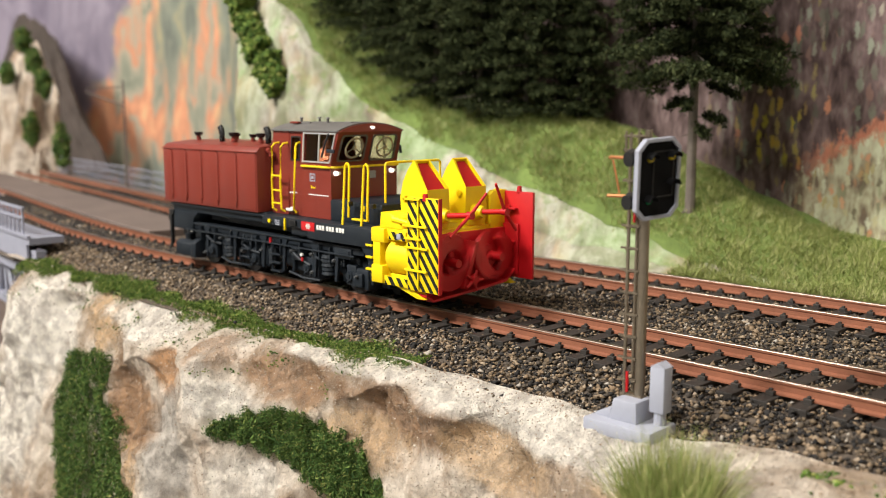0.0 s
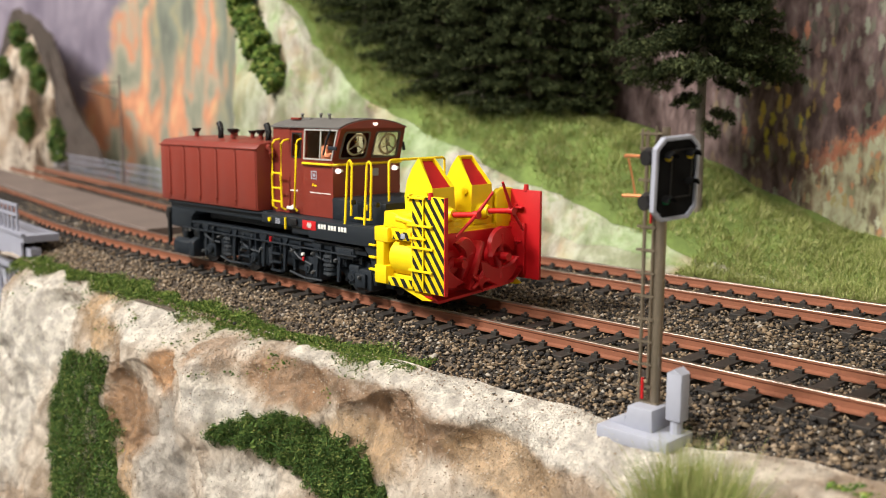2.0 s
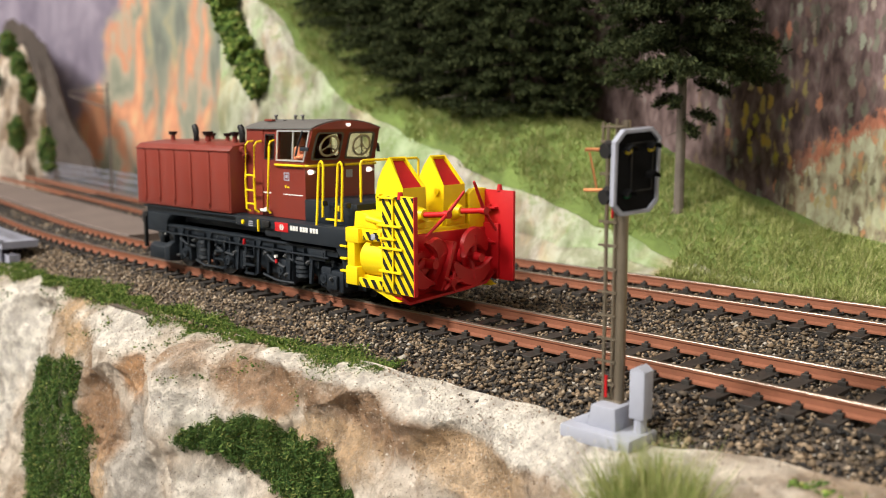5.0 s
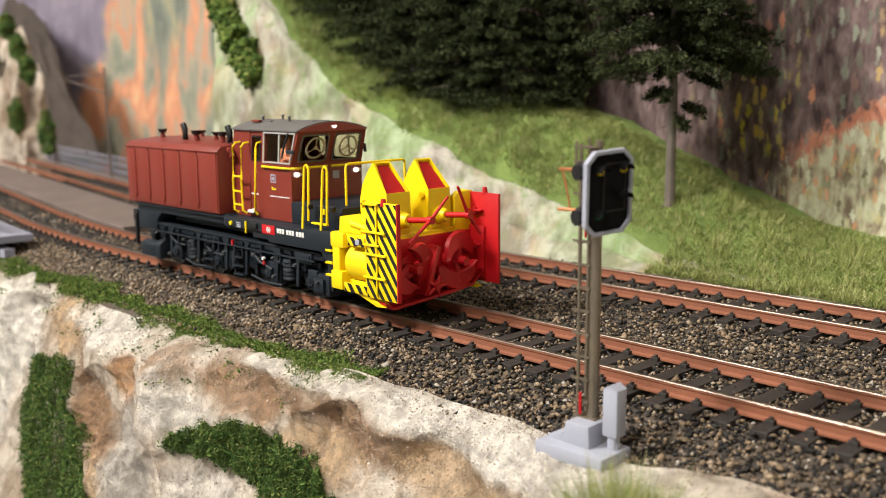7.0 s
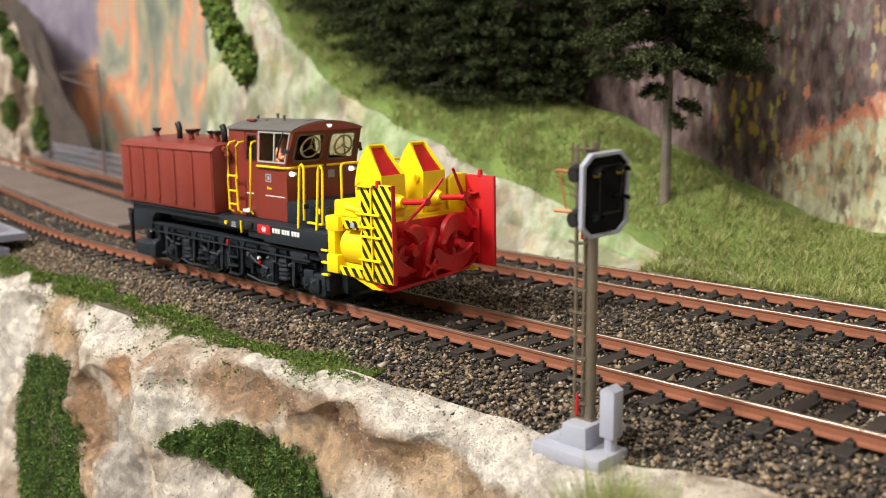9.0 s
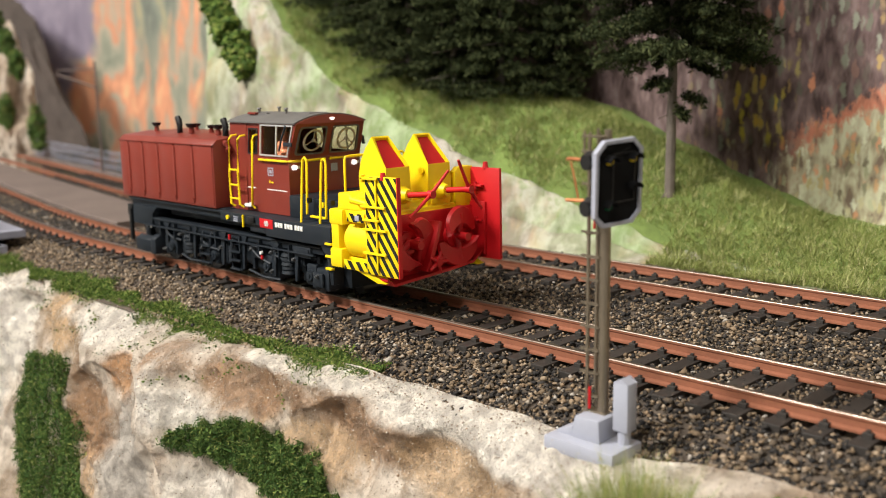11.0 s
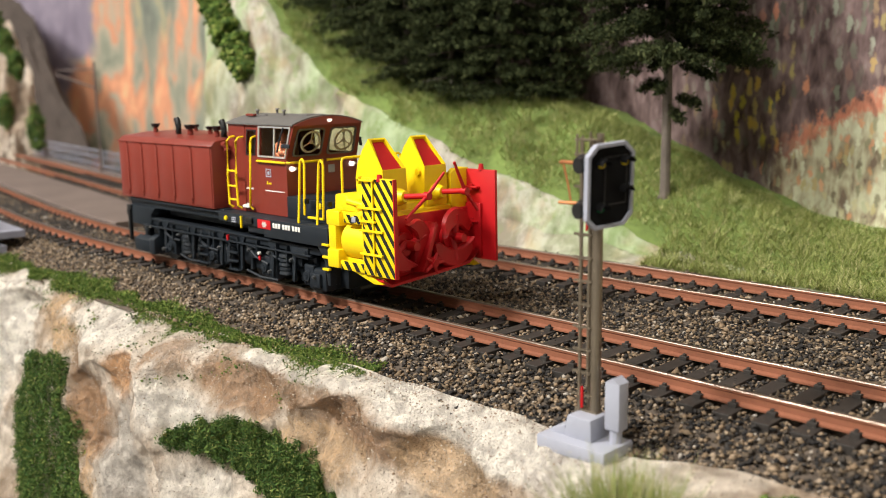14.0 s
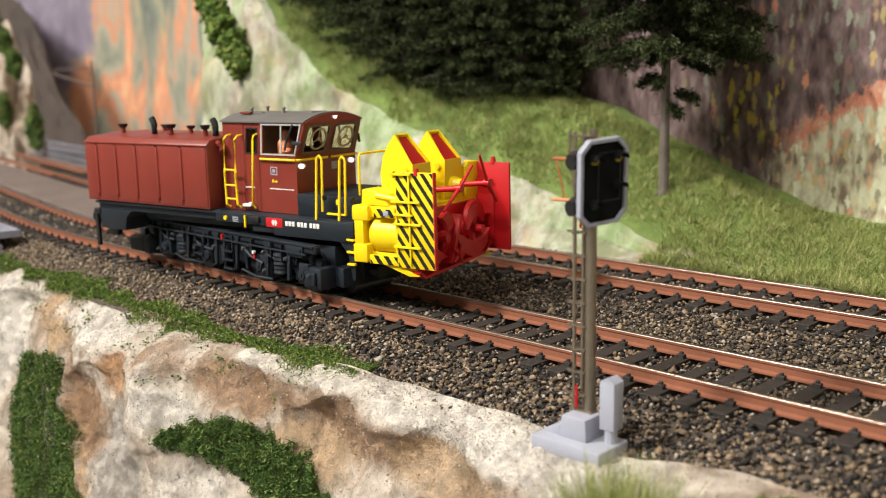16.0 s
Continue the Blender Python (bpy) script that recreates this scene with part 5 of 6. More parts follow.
    # rotors
    for s in (-1, 1):
        bm = bmesh.new()
        rod(bm, (-1.0, 0, 0), (4.2, 0, 0), 1.25, 0.95, sides=16)
        rod(bm, (-1.2, 0, 0), (0.2, 0, 0), 2.6, sides=24)
        for k in range(2):
            a0 = k * math.pi
            c = bmesh.new()
            rows = []
            for i in range(19):
                f = i / 18
                a = a0 + f * radians(165)
                inner = 4.3 - 1.9 * math.sin(math.pi * f) ** 0.6
                outer = 5.0 + 1.9 * math.sin(math.pi * min(1.0, 0.12 + f)) ** 0.5
                sect = ((inner, -0.7), (outer - 0.5, -0.5), (outer, 0.1), (outer - 0.4, 0.9), (inner + 0.5, 1.1), (inner, 0.6))
                rows.append([c.verts.new((x + 2.2 * f, r * math.cos(a), r * math.sin(a))) for r, x in sect])
            for p, q in zip(rows, rows[1:]):
                for m in range(6):
                    c.faces.new((p[m], p[(m + 1) % 6], q[(m + 1) % 6], q[m]))
            c.faces.new(rows[0])
            c.faces.new(rows[-1][::-1])
            bmesh.ops.recalc_face_normals(c, faces=c.faces[:])
            pour(bm, c)
            rod(bm, (1.0, 0.4 * math.cos(a0), 0.4 * math.sin(a0)), (1.6, 5.2 * math.cos(a0 + 1.4), 5.2 * math.sin(a0 + 1.4)), 0.9, 0.7, sides=10)
        bmesh.ops.translate(bm, vec=(70.4, s * 7.3, 10.6), verts=bm.verts)
        ROTORS.append(part("rotor", bm, SIGNAL_RED, head, "red bladed rotor", origin=(70.4, s * 7.3, 10.6)))
    # upper axle housings, red shafts with thin arms
    bm = bmesh.new()
    for y in (-6.6, 5.0):
        rod(bm, (62, y, 20.4), (69.0, y, 20.9), 2.4, 1.9, sides=20)
        rod(bm, (69.0, y, 20.9), (70.6, y, 21.0), 1.9, 1.2, sides=20)
        box(bm, 62, 68, y - 2.4, y + 2.4, 17.8, 20.4, 0.3)
        pipe(bm, [(66, y + 3, 17.4), (67.5, y + 2.4, 19.6), (67.8, y + 1.2, 20.6)], 0.6)
    part("axle_housing", bm, YELLOW, head)
    for y, arm in ((-6.6, ((4.9, 4.6), (-6.6, -4.2))), (5.0, ((-3.6, 6.6), (3.6, -4.6)))):
        bm = bmesh.new()
        rod(bm, (69.0, y, 20.9), (77.2, y, 21.6), 0.62, sides=14)
        rod(bm, (76.6, y, 21.6), (78.0, y, 21.6), 0.85, sides=14)
        for dy, dz in arm:
            rod(bm, (77.3, y, 21.6), (77.6, y + dy, 21.6 + dz), 0.42, 0.3, sides=8)
        part("crank_arm", bm, SIGNAL_RED, head, "thin red crossed arms on a shaft")
    # discharge chutes
    for y in (-7.2, 5.3):
        chute(head, 63.4, y, 3.6)


ROTORS = []


def chute(head, x, y, w):
    """A curved yellow chute, open to the front, lined with red."""
    back = [(-3.2, 17.4), (-4.0, 21.9), (-4.2, 24.9), (-3.8, 28.2), (-2.6, 31.0), (-0.9, 33.4)]
    front = [(4.5, 26.9), (4.6, 22.0), (4.2, 17.4)]
    bm = bmesh.new()
    prof = back + front
    rows = []
    for s in (-1, 1):
        rows.append([bm.verts.new((x + a, y + s * (w - 0.15 * max(0.0, z - 25.5)), z)) for a, z in prof])
    n = len(prof)
    bm.faces.new(rows[0])
    bm.faces.new(rows[1][::-1])
    for k in range(n):
        if k != len(back) - 1:
            j = (k + 1) % n
            bm.faces.new((rows[0][k], rows[1][k], rows[1][j], rows[0][j]))
    bmesh.ops.recalc_face_normals(bm, faces=bm.faces[:])
    bmesh.ops.solidify(bm, geom=bm.faces[:], thickness=0.5)
    part("chute", bm, YELLOW, head, "curved yellow discharge chute")
    bm = bmesh.new()
    prism(bm, [(x + 4.0, 26.8), (x - 1.05, 32.7), (x - 2.5, 30.2), (x - 3.3, 26.6), (x - 1.0, 24.1), (x + 3.9, 24.6)], "y", y - 1, y + 1)
    for v in bm.verts:
        v.co.y = y + (v.co.y - y) * (w - 0.75 - 0.15 * max(0.0, v.co.z - 25.5))
    part("chute_lining", bm, SIGNAL_RED, head, "red inner lining")
    bm = bmesh.new()
    rod(bm, (x + 2.6, y - w - 0.3, 25.4), (x + 2.6, y - w, 25.4), 0.75, sides=16)
    part("pivot_disc", bm, YELLOW, head)


blower()
head_ob = next(o for o in plough.children if o.name.startswith("blower_head"))


# ---- growth on the cliff ----
def tufts(name, wanted, size, material, label, count, category="moss"):
    """Small foam crumbs over the cliff where wanted(x, z, v) is true."""
    P = CLIFF[2].reshape(-1, 3)
    V = np.repeat(CLIFF[1][None], len(CLIFF[0]), 0).ravel()
    pick = np.flatnonzero(wanted(P[:, 0], P[:, 2], V))
    k = rng.choice(pick, count)
    c = P[k] + rng.normal(0, 0.45, (count, 3)) + np.array([0, -0.35, 0.25])
    return pebbles(name, c[:, 0], c[:, 1], c[:, 2], size * rng.lognormal(0, 0.3, count), material, label, category)


def near_path(pts, jag, top=lambda x: 0.0):
    pts = np.array(pts, float)

    def test(x, z, v):
        best = np.full(len(x), 9.0)
        for (x0, z0, w0), (x1, z1, w1) in zip(pts, pts[1:]):
            t = np.clip(((x - x0) * (x1 - x0) + (z - z0) * (z1 - z0)) / ((x1 - x0) ** 2 + (z1 - z0) ** 2), 0, 1)
            d = np.hypot(x - x0 - t * (x1 - x0), z - z0 - t * (z1 - z0)) / (w0 + t * (w1 - w0))
            best = np.minimum(best, d)
        edge = 1 + jag * np.sin(x * 1.3 + 2 * np.sin(z * 0.7)) * np.sin(z * 1.1 + x * 0.4)
        return (best < edge) & (v > 3) & (z < top(x) + 0.8 * np.sin(x * 0.5))
    return test


def moss(wanted, size, label, count):
    """A cushion of flock over the cliff where wanted(x, z, v) is true, lumpy and ragged at its rim."""
    P = CLIFF[2].reshape(-1, 3)
    V = np.repeat(CLIFF[1][None], len(CLIFF[0]), 0).ravel()
    k = rng.choice(np.flatnonzero(wanted(P[:, 0], P[:, 2], V)), count)
    lump = 1.0 + 1.5 * fbm(P[k, 0] / 2.6, P[k, 2] / 2.6, P[k, 1] * 0 + 5.5, 3)
    c = P[k] + rng.normal(0, 0.5, (count, 3)) + np.array([0, -1.0, 0.45]) * (lump * rng.uniform(0.2, 1.0, count))[:, None]
    flakes("moss", c, size * rng.lognormal(0, 0.4, count), MOSS, label, "moss")


moss(near_path([(-41, -20, 15), (-43, -36, 15.5), (-45, -46, 16.5), (-35, -58, 24), (-27, -75, 34)], 0.07, lambda x: -27.6 + (x + 55) * 0.2), 0.33, "dark green foam moss down the rock face", 210000)
moss(near_path([(37, -27.5, 1.6), (46, -25.8, 3.6), (58, -25.5, 5.0), (74, -29, 6), (84, -37, 7), (94, -48, 8)], 0.25), 0.33, "dark green foam moss across the rock face", 140000)

CRUMBS = islands("plaster_crumbs", [(0.0, (0.14, 0.085, 0.05)), (0.4, (0.36, 0.25, 0.16)), (0.75, (0.52, 0.44, 0.35)), (1.0, (0.74, 0.70, 0.64))], rough=0.6)
tufts("plaster_grit", lambda x, z, v: (v < 26) & (np.sin(x * 0.33 + 1.5 * np.sin(v * 0.4)) * np.sin(v * 0.55 + x * 0.13) > -0.25), 0.13, CRUMBS, "fine pale plaster grit on the rock", 9000, "grit")
tufts("plaster_grit", lambda x, z, v: (v < 75) & (np.sin(x * 0.21 + 2 * np.sin(v * 0.17)) > 0.1), 0.13, CRUMBS, "fine pale and brown grit on the rock", 9000, "grit")
tufts("moss", lambda x, z, v: (v > 3) & (v < 16) & (x < 70) & (np.sin(x * 0.19 + 2 * np.sin(v * 0.5)) > 0.86), 0.22, TURF, "thin green crumbs on the ledge", 500)


def turf_strip():
    n = 190000
    x = rng.uniform(-108, 84, n)
    mid = -30.4 - 1.0 * np.sin(x * 0.045) + 0.7 * np.sin(x * 0.31)
    half = 1.9 + 0.9 * np.sin(x * 0.11) + 0.7 * np.sin(x * 0.37 + 1)
    y = mid + rng.normal(0, 1, n) * np.clip(half, 0.6, 4) * 0.75
    off = y
    z = np.where(y > -30.5, bed_height(off, x), -6.6 - 1.6 * np.exp(-((x - 5) / 45) ** 2) - 0.35 * np.clip(-30.5 - y, 0, 9)) + rng.uniform(-0.4, 1.0, n)
    flakes("turf", np.stack([x, y, z], 1), 0.31 * rng.lognormal(0, 0.4, n), TURF, "bright green turf along the ballast edge", "turf")
    n = 2600
    x = rng.uniform(166, 205, n)
    y = -33 + (x - 166) * 0.25 + rng.normal(0, 1.5, n)
    pebbles("turf", x, y, rng.uniform(-7.2, -5.4, n), 0.38 * rng.lognormal(0, 0.3, n), TURF, "bright green turf at the ledge edge", "turf")


turf_strip()


def grass_tuft(x, y, z, r, h, n, label):
    a, q = rng.uniform(0, math.tau, n), r * np.sqrt(rng.uniform(0, 1, n))
    bx, by = x + q * np.cos(a), y + q * np.sin(a)
    hh = h * rng.uniform(0.5, 1, n) * (1 - 0.45 * (q / r) ** 2)
    lx, ly = rng.normal(0, 2.8, n) + 0.35 * q * np.cos(a), rng.normal(0, 2.8, n) + 0.35 * q * np.sin(a)
    b, w = rng.uniform(0, math.tau, n), 0.09
    V = np.stack([np.stack([bx + w * np.cos(b), by + w * np.sin(b), np.full(n, z)], 1), np.stack([bx - w * np.cos(b), by - w * np.sin(b), np.full(n, z)], 1), np.stack([bx + lx, by + ly, z + hh], 1)], 1).reshape(-1, 3)
    return tagged(from_arrays("grass_tuft", V, np.arange(3 * n).reshape(-1, 3), WILD), label, "grass tuft", kind="stuff")


grass_tuft(154.5, -48.0, -9.5, 7.0, 13.5, 1300, "soft olive grass tuft on the ledge")


# ---- colour light signal ----
def signal():
    t = thing("railway_signal", 137, -29.5, -7.0, "grey colour-light signal with a ladder beside the track", "railway signal")
    bm = bmesh.new()
    box(bm, 130.0, 142.8, -35.4, -27.6, -7.4, -5.0, 0.35)
    prism(bm, [(133.6, -5.05), (138.9, -5.05), (138.7, -1.5), (134.3, -1.5)], "y", -33.2, -28.0, 0.25)
    prism(bm, [(130.6, -5.05), (133.8, -5.05), (133.8, -3.3), (131.0, -4.5)], "y", -33.0, -28.4, 0.15)
    part("base", bm, LIGHT_GREY, t, "light grey plastic foot")
    bm = bmesh.new()
    box(bm, 139.9, 142.6, -31.4, -28.8, -3.0, 4.6, 0.3)
    rod(bm, (141.3, -30.2, -5.6), (141.3, -30.2, -2.8), 1.0)
    prism(bm, [(139.95, 4.5), (142.55, 4.5), (141.25, 5.3)], "y", -31.35, -28.85)
    part("relay_box", bm, LIGHT_GREY, t, "light grey relay box")
    bm = bmesh.new()
    rod(bm, (136.9, -29.5, -2.0), (136.9, -29.5, 40.6), 0.85, sides=20)
    box(bm, 133.6, 137.8, -30.4, -28.6, -2.0, -1.2, 0.1)
    part("mast", bm, MAST, t, "tarnished metal mast")
    bm = bmesh.new()
    for x, y in ((134.5, -30.3), (135.3, -29.0)):
        rod(bm, (x, y, -1.6), (x, y, 41.0), 0.3, sides=8)
    z = 1.0
    while z < 36:
        box(bm, 133.2, 136.6, -30.5, -30.1, z, z + 0.36)
        rod(bm, (134.2, -30.6, z), (135.7, -28.7, z), 0.24, sides=6)
        z += 3.6
    part("ladder", bm, MAST, t, "thin metal ladder")
    bm = bmesh.new()
    for dx, z0, z1 in ((0, 36.5, 41.4), (1.0, 36.5, 41.2), (2.4, 39.5, 41.8)):
        rod(bm, (133.8 + dx, -30.6, z0), (133.8 + dx, -30.6, z1), 0.2, sides=6)
    for z in (38.4, 40.6):
        rod(bm, (133.4, -30.6, z), (137.4, -30.6, z), 0.2, sides=6)
    rod(bm, (137.2, -29.5, 40.2), (137.2, -29.5, 41.6), 0.6, sides=10)
    part("basket", bm, MAST, t)
    bm = bmesh.new()
    pipe(bm, [(136.0, -31.6, 37.2), (131.2, -31.0, 37.2), (131.0, -31.0, 37.0)], 0.3, 6)
    pipe(bm, [(131.6, -31.0, 36.8), (132.4, -31.0, 34.0), (133.0, -31.0, 31.4)], 0.16, 6)
    pipe(bm, [(135.0, -31.4, 31.2), (130.8, -31.0, 31.0)], 0.28, 6)
    part("wire", bm, COPPER, t, "bare copper wire ends")
    for a, b in (((135.6, -30.4, 27.0), (135.7, -30.4, 29.4)), ((135.2, -30.6, -0.8), (135.2, -30.6, 2.6))):
        bm = bmesh.new()
        rod(bm, a, b, 0.24, sides=6)
        part("red_wire", bm, SIGNAL_RED, t, "short red insulated wire")
    bm = bmesh.new()
    rod(bm, (135.9, -30.2, 2.6), (136.0, -30.2, 27.0), 0.28, sides=6)
    part("mast_wire", bm, MAST, t)
    # lamp housing: an eight-cornered board, turned towards the line
    yaw = radians(75)
    turn = Matrix.Translation((139.4, -30.7, 34.2)) @ Matrix.Rotation(yaw, 4, "Z") @ Matrix.Rotation(radians(6), 4, "X") @ Matrix.Rotation(radians(-4), 4, "Y")

    def oct(w, h, c):
        return [(-w + c, -h), (w - c, -h), (w, -h + c), (w, h - c), (w - c, h), (-w + c, h), (-w, h - c), (-w, -h + c)]
    w, h, c = 4.3, 6.3, 1.6

    def board(bm, name, material, label=""):
        bmesh.ops.transform(bm, matrix=turn, verts=bm.verts)
        return part(name, bm, material, t, label)
    bm = bmesh.new()
    prism(bm, oct(w - 0.3, h - 0.3, c - 0.1), "y", -0.4, 0.6)
    hd = board(bm, "lamp_board", MATTE, "black eight-cornered lamp board")
    bm = bmesh.new()
    frame_of(bm, oct(w, h, c), oct(w - 0.5, h - 0.5, c - 0.2), "y", -0.8, 0.1)
    board(bm, "board_rim", LIGHT_GREY, "light grey board rim")
    for x, z in ((-1.6, 3.3), (2.7, 3.3), (-1.6, -3.3), (2.7, -1.0)):
        bm = bmesh.new()
        n = 14
        lo = [(x + 0.95 * math.cos(math.pi * k / n), z + 0.95 * math.sin(math.pi * k / n)) for k in range(n + 1)]
        up = [(x + 0.75 * math.cos(math.pi * k / n), z + 0.75 * math.sin(math.pi * k / n)) for k in range(n, -1, -1)]
        prism(bm, lo + up, "y", -1.9, -0.4)
        board(bm, "lamp_hood", MATTE)
    bm = bmesh.new()
    frame_of(bm, [(-1.0, -3.0), (3.2, -3.0), (3.2, 4.3), (-1.0, 4.3)], [(-0.8, -2.8), (3.0, -2.8), (3.0, 4.1), (-0.8, 4.1)], "y", -0.55, -0.4)
    board(bm, "board_seam", BLACK)
    for x, z, m in ((-1.6, 3.3, LENS_YELLOW), (2.7, 3.3, LENS_YELLOW), (-1.6, -3.3, LENS_GREEN)):
        bm = bmesh.new()
        rod(bm, (x, -0.3, z), (x, -0.75, z), 0.7, 0.55, sides=14)
        board(bm, "lens", m, "unlit yellow lens" if m is LENS_YELLOW else "unlit green lens")
    bm = bmesh.new()
    for z in (3.2, -3.6):
        rod(bm, (-2.6, 0.4, z), (-2.6, 2.8, z), 1.25, sides=16)
        rod(bm, (-4.6, 1.3, z), (-2.6, 1.3, z), 1.15, sides=16)
    board(bm, "lamp_socket", BLACK)


signal()


# ---- fir trees ----
def fir(x, y, z, height, spread, clear, seed, label, leaves=5200):
    t = thing("fir_tree", x, y, z, label, "fir tree", "fir trees on the bank")
    r = random.Random(seed)
    q = np.random.default_rng(seed)
    bm = bmesh.new()
    rod(bm, (x, y, z - 1), (x, y, z + height * 0.55), height * 0.0145, height * 0.011, sides=10)
    rod(bm, (x, y, z + height * 0.55), (x, y, z + height), height * 0.011, 0.3, sides=8)
    for k in range(5):
        a = r.uniform(0, math.tau)
        rod(bm, (x, y, z + 1.6), (x + 2.6 * math.cos(a), y + 2.6 * math.sin(a), z - 1.4), 0.7, 0.3, sides=6)
    for k in range(26):
        f = r.uniform(clear, 0.97)
        a = r.uniform(0, math.tau)
        reach = spread * (1 - f) ** 0.7 * r.uniform(0.5, 1.0)
        rod(bm, (x, y, z + height * f), (x + reach * math.cos(a), y + reach * math.sin(a), z + height * f - reach * 0.15), 0.45, 0.12, sides=5)
    for k in range(6):
        f, a = r.uniform(0.2, clear + 0.05), r.uniform(0, math.tau)
        rod(bm, (x, y, z + height * f), (x + 4 * math.cos(a), y + 4 * math.sin(a), z + height * f - 1.5), 0.25, 0.08, sides=5)
    part("trunk", bm, BARK, t, "grey-brown trunk with bare lower twigs")
    # layered boughs, each with side twigs wrapped in needles
    C = []
    layers = 15
    per = 11
    twigs = 12
    m = max(10, int(leaves / (layers * per * twigs)))
    for k in range(layers * per):
        f = clear + (1 - clear) * ((k // per + r.uniform(-0.22, 0.22)) / layers) ** 0.9 if k >= per else clear + r.uniform(-0.015, 0.02)
        a = k * 2.39996 + r.uniform(-0.35, 0.35)
        reach = spread * (1 - (f - clear) / (1.04 - clear)) ** 0.6 * r.uniform(0.62, 1.12) + 1.0
        lift, sag = r.uniform(0.0, 0.2), r.uniform(0.12, 0.34)
        for w in range(twigs):
            s0 = 0.12 + 0.88 * (w + r.uniform(0, 0.8)) / twigs
            b = a + r.choice((-1, 1)) * r.uniform(0.45, 1.15) * (1 if w < twigs - 2 else 0.3)
            long = reach * r.uniform(0.22, 0.42) * (1.1 - 0.55 * s0) + 0.8
            s = q.uniform(0, 1, m)
            fat = 0.9 + 0.8 * np.sin(math.pi * np.clip(s + 0.15, 0, 1))
            px = x + reach * s0 * math.cos(a) + long * s * math.cos(b) + q.normal(0, 0.55, m) * fat
            py = y + reach * s0 * math.sin(a) + long * s * math.sin(b) + q.normal(0, 0.55, m) * fat
            pz = z + height * f + reach * (lift * s0 - sag * s0 ** 2) - 0.16 * long * s ** 2 + q.normal(-0.35, 0.62, m) * fat
            C.append(np.stack([px, py, pz], 1))
    if clear > 0.1:
        for k in range(7):
            f, a, reach = clear * r.uniform(0.55, 0.95), r.uniform(0, math.tau), spread * r.uniform(0.3, 0.62)
            s = q.uniform(0.35, 1, 420)
            C.append(np.stack([x + reach * s * math.cos(a) + q.normal(0, 0.7, 420), y + reach * s * math.sin(a) + q.normal(0, 0.7, 420), z + height * f - reach * 0.25 * s ** 2 + q.normal(0, 0.8, 420)], 1))
    C = np.concatenate(C)
    n = len(C)
    d = q.normal(0, 1, (n, 2, 3))
    d /= np.linalg.norm(d, axis=2, keepdims=True)
    size = q.uniform(0.4, 1.15, (n, 1))
    a, b = d[:, 0] * size, d[:, 1] * size * 0.35
    V = np.stack([C - a, C + b, C + a, C - b], 1).reshape(-1, 3)
    o = np.array([x, y, z])
    me_ob = from_arrays("crown", V - o, np.arange(4 * n).reshape(-1, 4), NEEDLES)
    me_ob.parent = t
    tagged(me_ob, "dark green needle crown")
    return t


fir(63, 110, 13, 112, 29, 0.40, 3, "tall dark fir tree with a bare grey lower trunk", 170000)
# the fir at (2, 132) is added to darken the shaded gap between crowns
for fx, fy, fz, fh, fs, seed in ((-12, 118, 38, 84, 17, 7), (2, 132, 38, 80, 10.5, 12), (-54, 112, 45, 80, 19, 4), (-30, 112, 41, 84, 17, 5), (-78, 116, 58, 80, 20, 6), (-104, 118, 76, 70, 20, 8), (-44, 128, 46, 90, 20, 9), (-122, 120, 92, 60, 16, 16)):
    fir(fx, fy, fz + 1, fh, fs, 0.085, seed, "dense dark fir tree on the grassy bank", 60000)


# ---- rocks and bushes at the far end of the bank ----
def foam_bush(x, y, z, rx, ry, rz, n, label, material=MOSS):
    d = rng.normal(0, 1, (n, 3))
    d /= np.linalg.norm(d, axis=1, keepdims=True)
    lump = 0.75 + 0.3 * np.sin(d[:, 0] * 5 + x) * np.sin(d[:, 2] * 6 + z) + rng.normal(0, 0.08, n)
    c = d * lump[:, None] * np.array([rx, ry, rz]) + np.array([x, y, z])
    ob = pebbles("foam_bush", c[:, 0], c[:, 1], c[:, 2], 0.75 * rng.lognormal(0, 0.3, n), material, label, "bush")
    ob["kind"] = "stuff"
    return ob


for bx, bz, rx, rz in ((-150, 92, 7, 10), (-143, 80, 8, 9), (-138, 72, 8, 8), (-130, 63, 8, 8), (-124, 56, 6, 7)):
    foam_bush(bx, 85, bz, rx, 6, rz, 1900, "olive green foam bush on the rock wall", TURF)


def boulder(name, x, y, z, rx, ry, rz, seed, material, label):
    bm = bmesh.new()
    bmesh.ops.create_icosphere(bm, subdivisions=5, radius=1)
    for v in bm.verts:
        d = v.co.normalized()
        k = 1 + 0.28 * noise.fractal(d * 1.6 + Vector((seed, 0, 0)), 0.8, 2.0, 5) + 0.10 * abs(noise.noise(d * 5 + Vector((0, seed, 0))))
        v.co = Vector((x + d.x * rx * k, y + d.y * ry * k, z + d.z * rz * k))
    return single(name, bm, material, label, "rock", "structure", origin=(x, y, z))


boulder("rock_column", -161, 108, 30, 13, 16, 66, 2.0, ROCK, "pale plaster rock column at the end of the bank")
boulder("rock_column", -562, 152, 12, 36, 20, 78, 5.0, ROCK, "pale plaster rocks beyond the bridge")


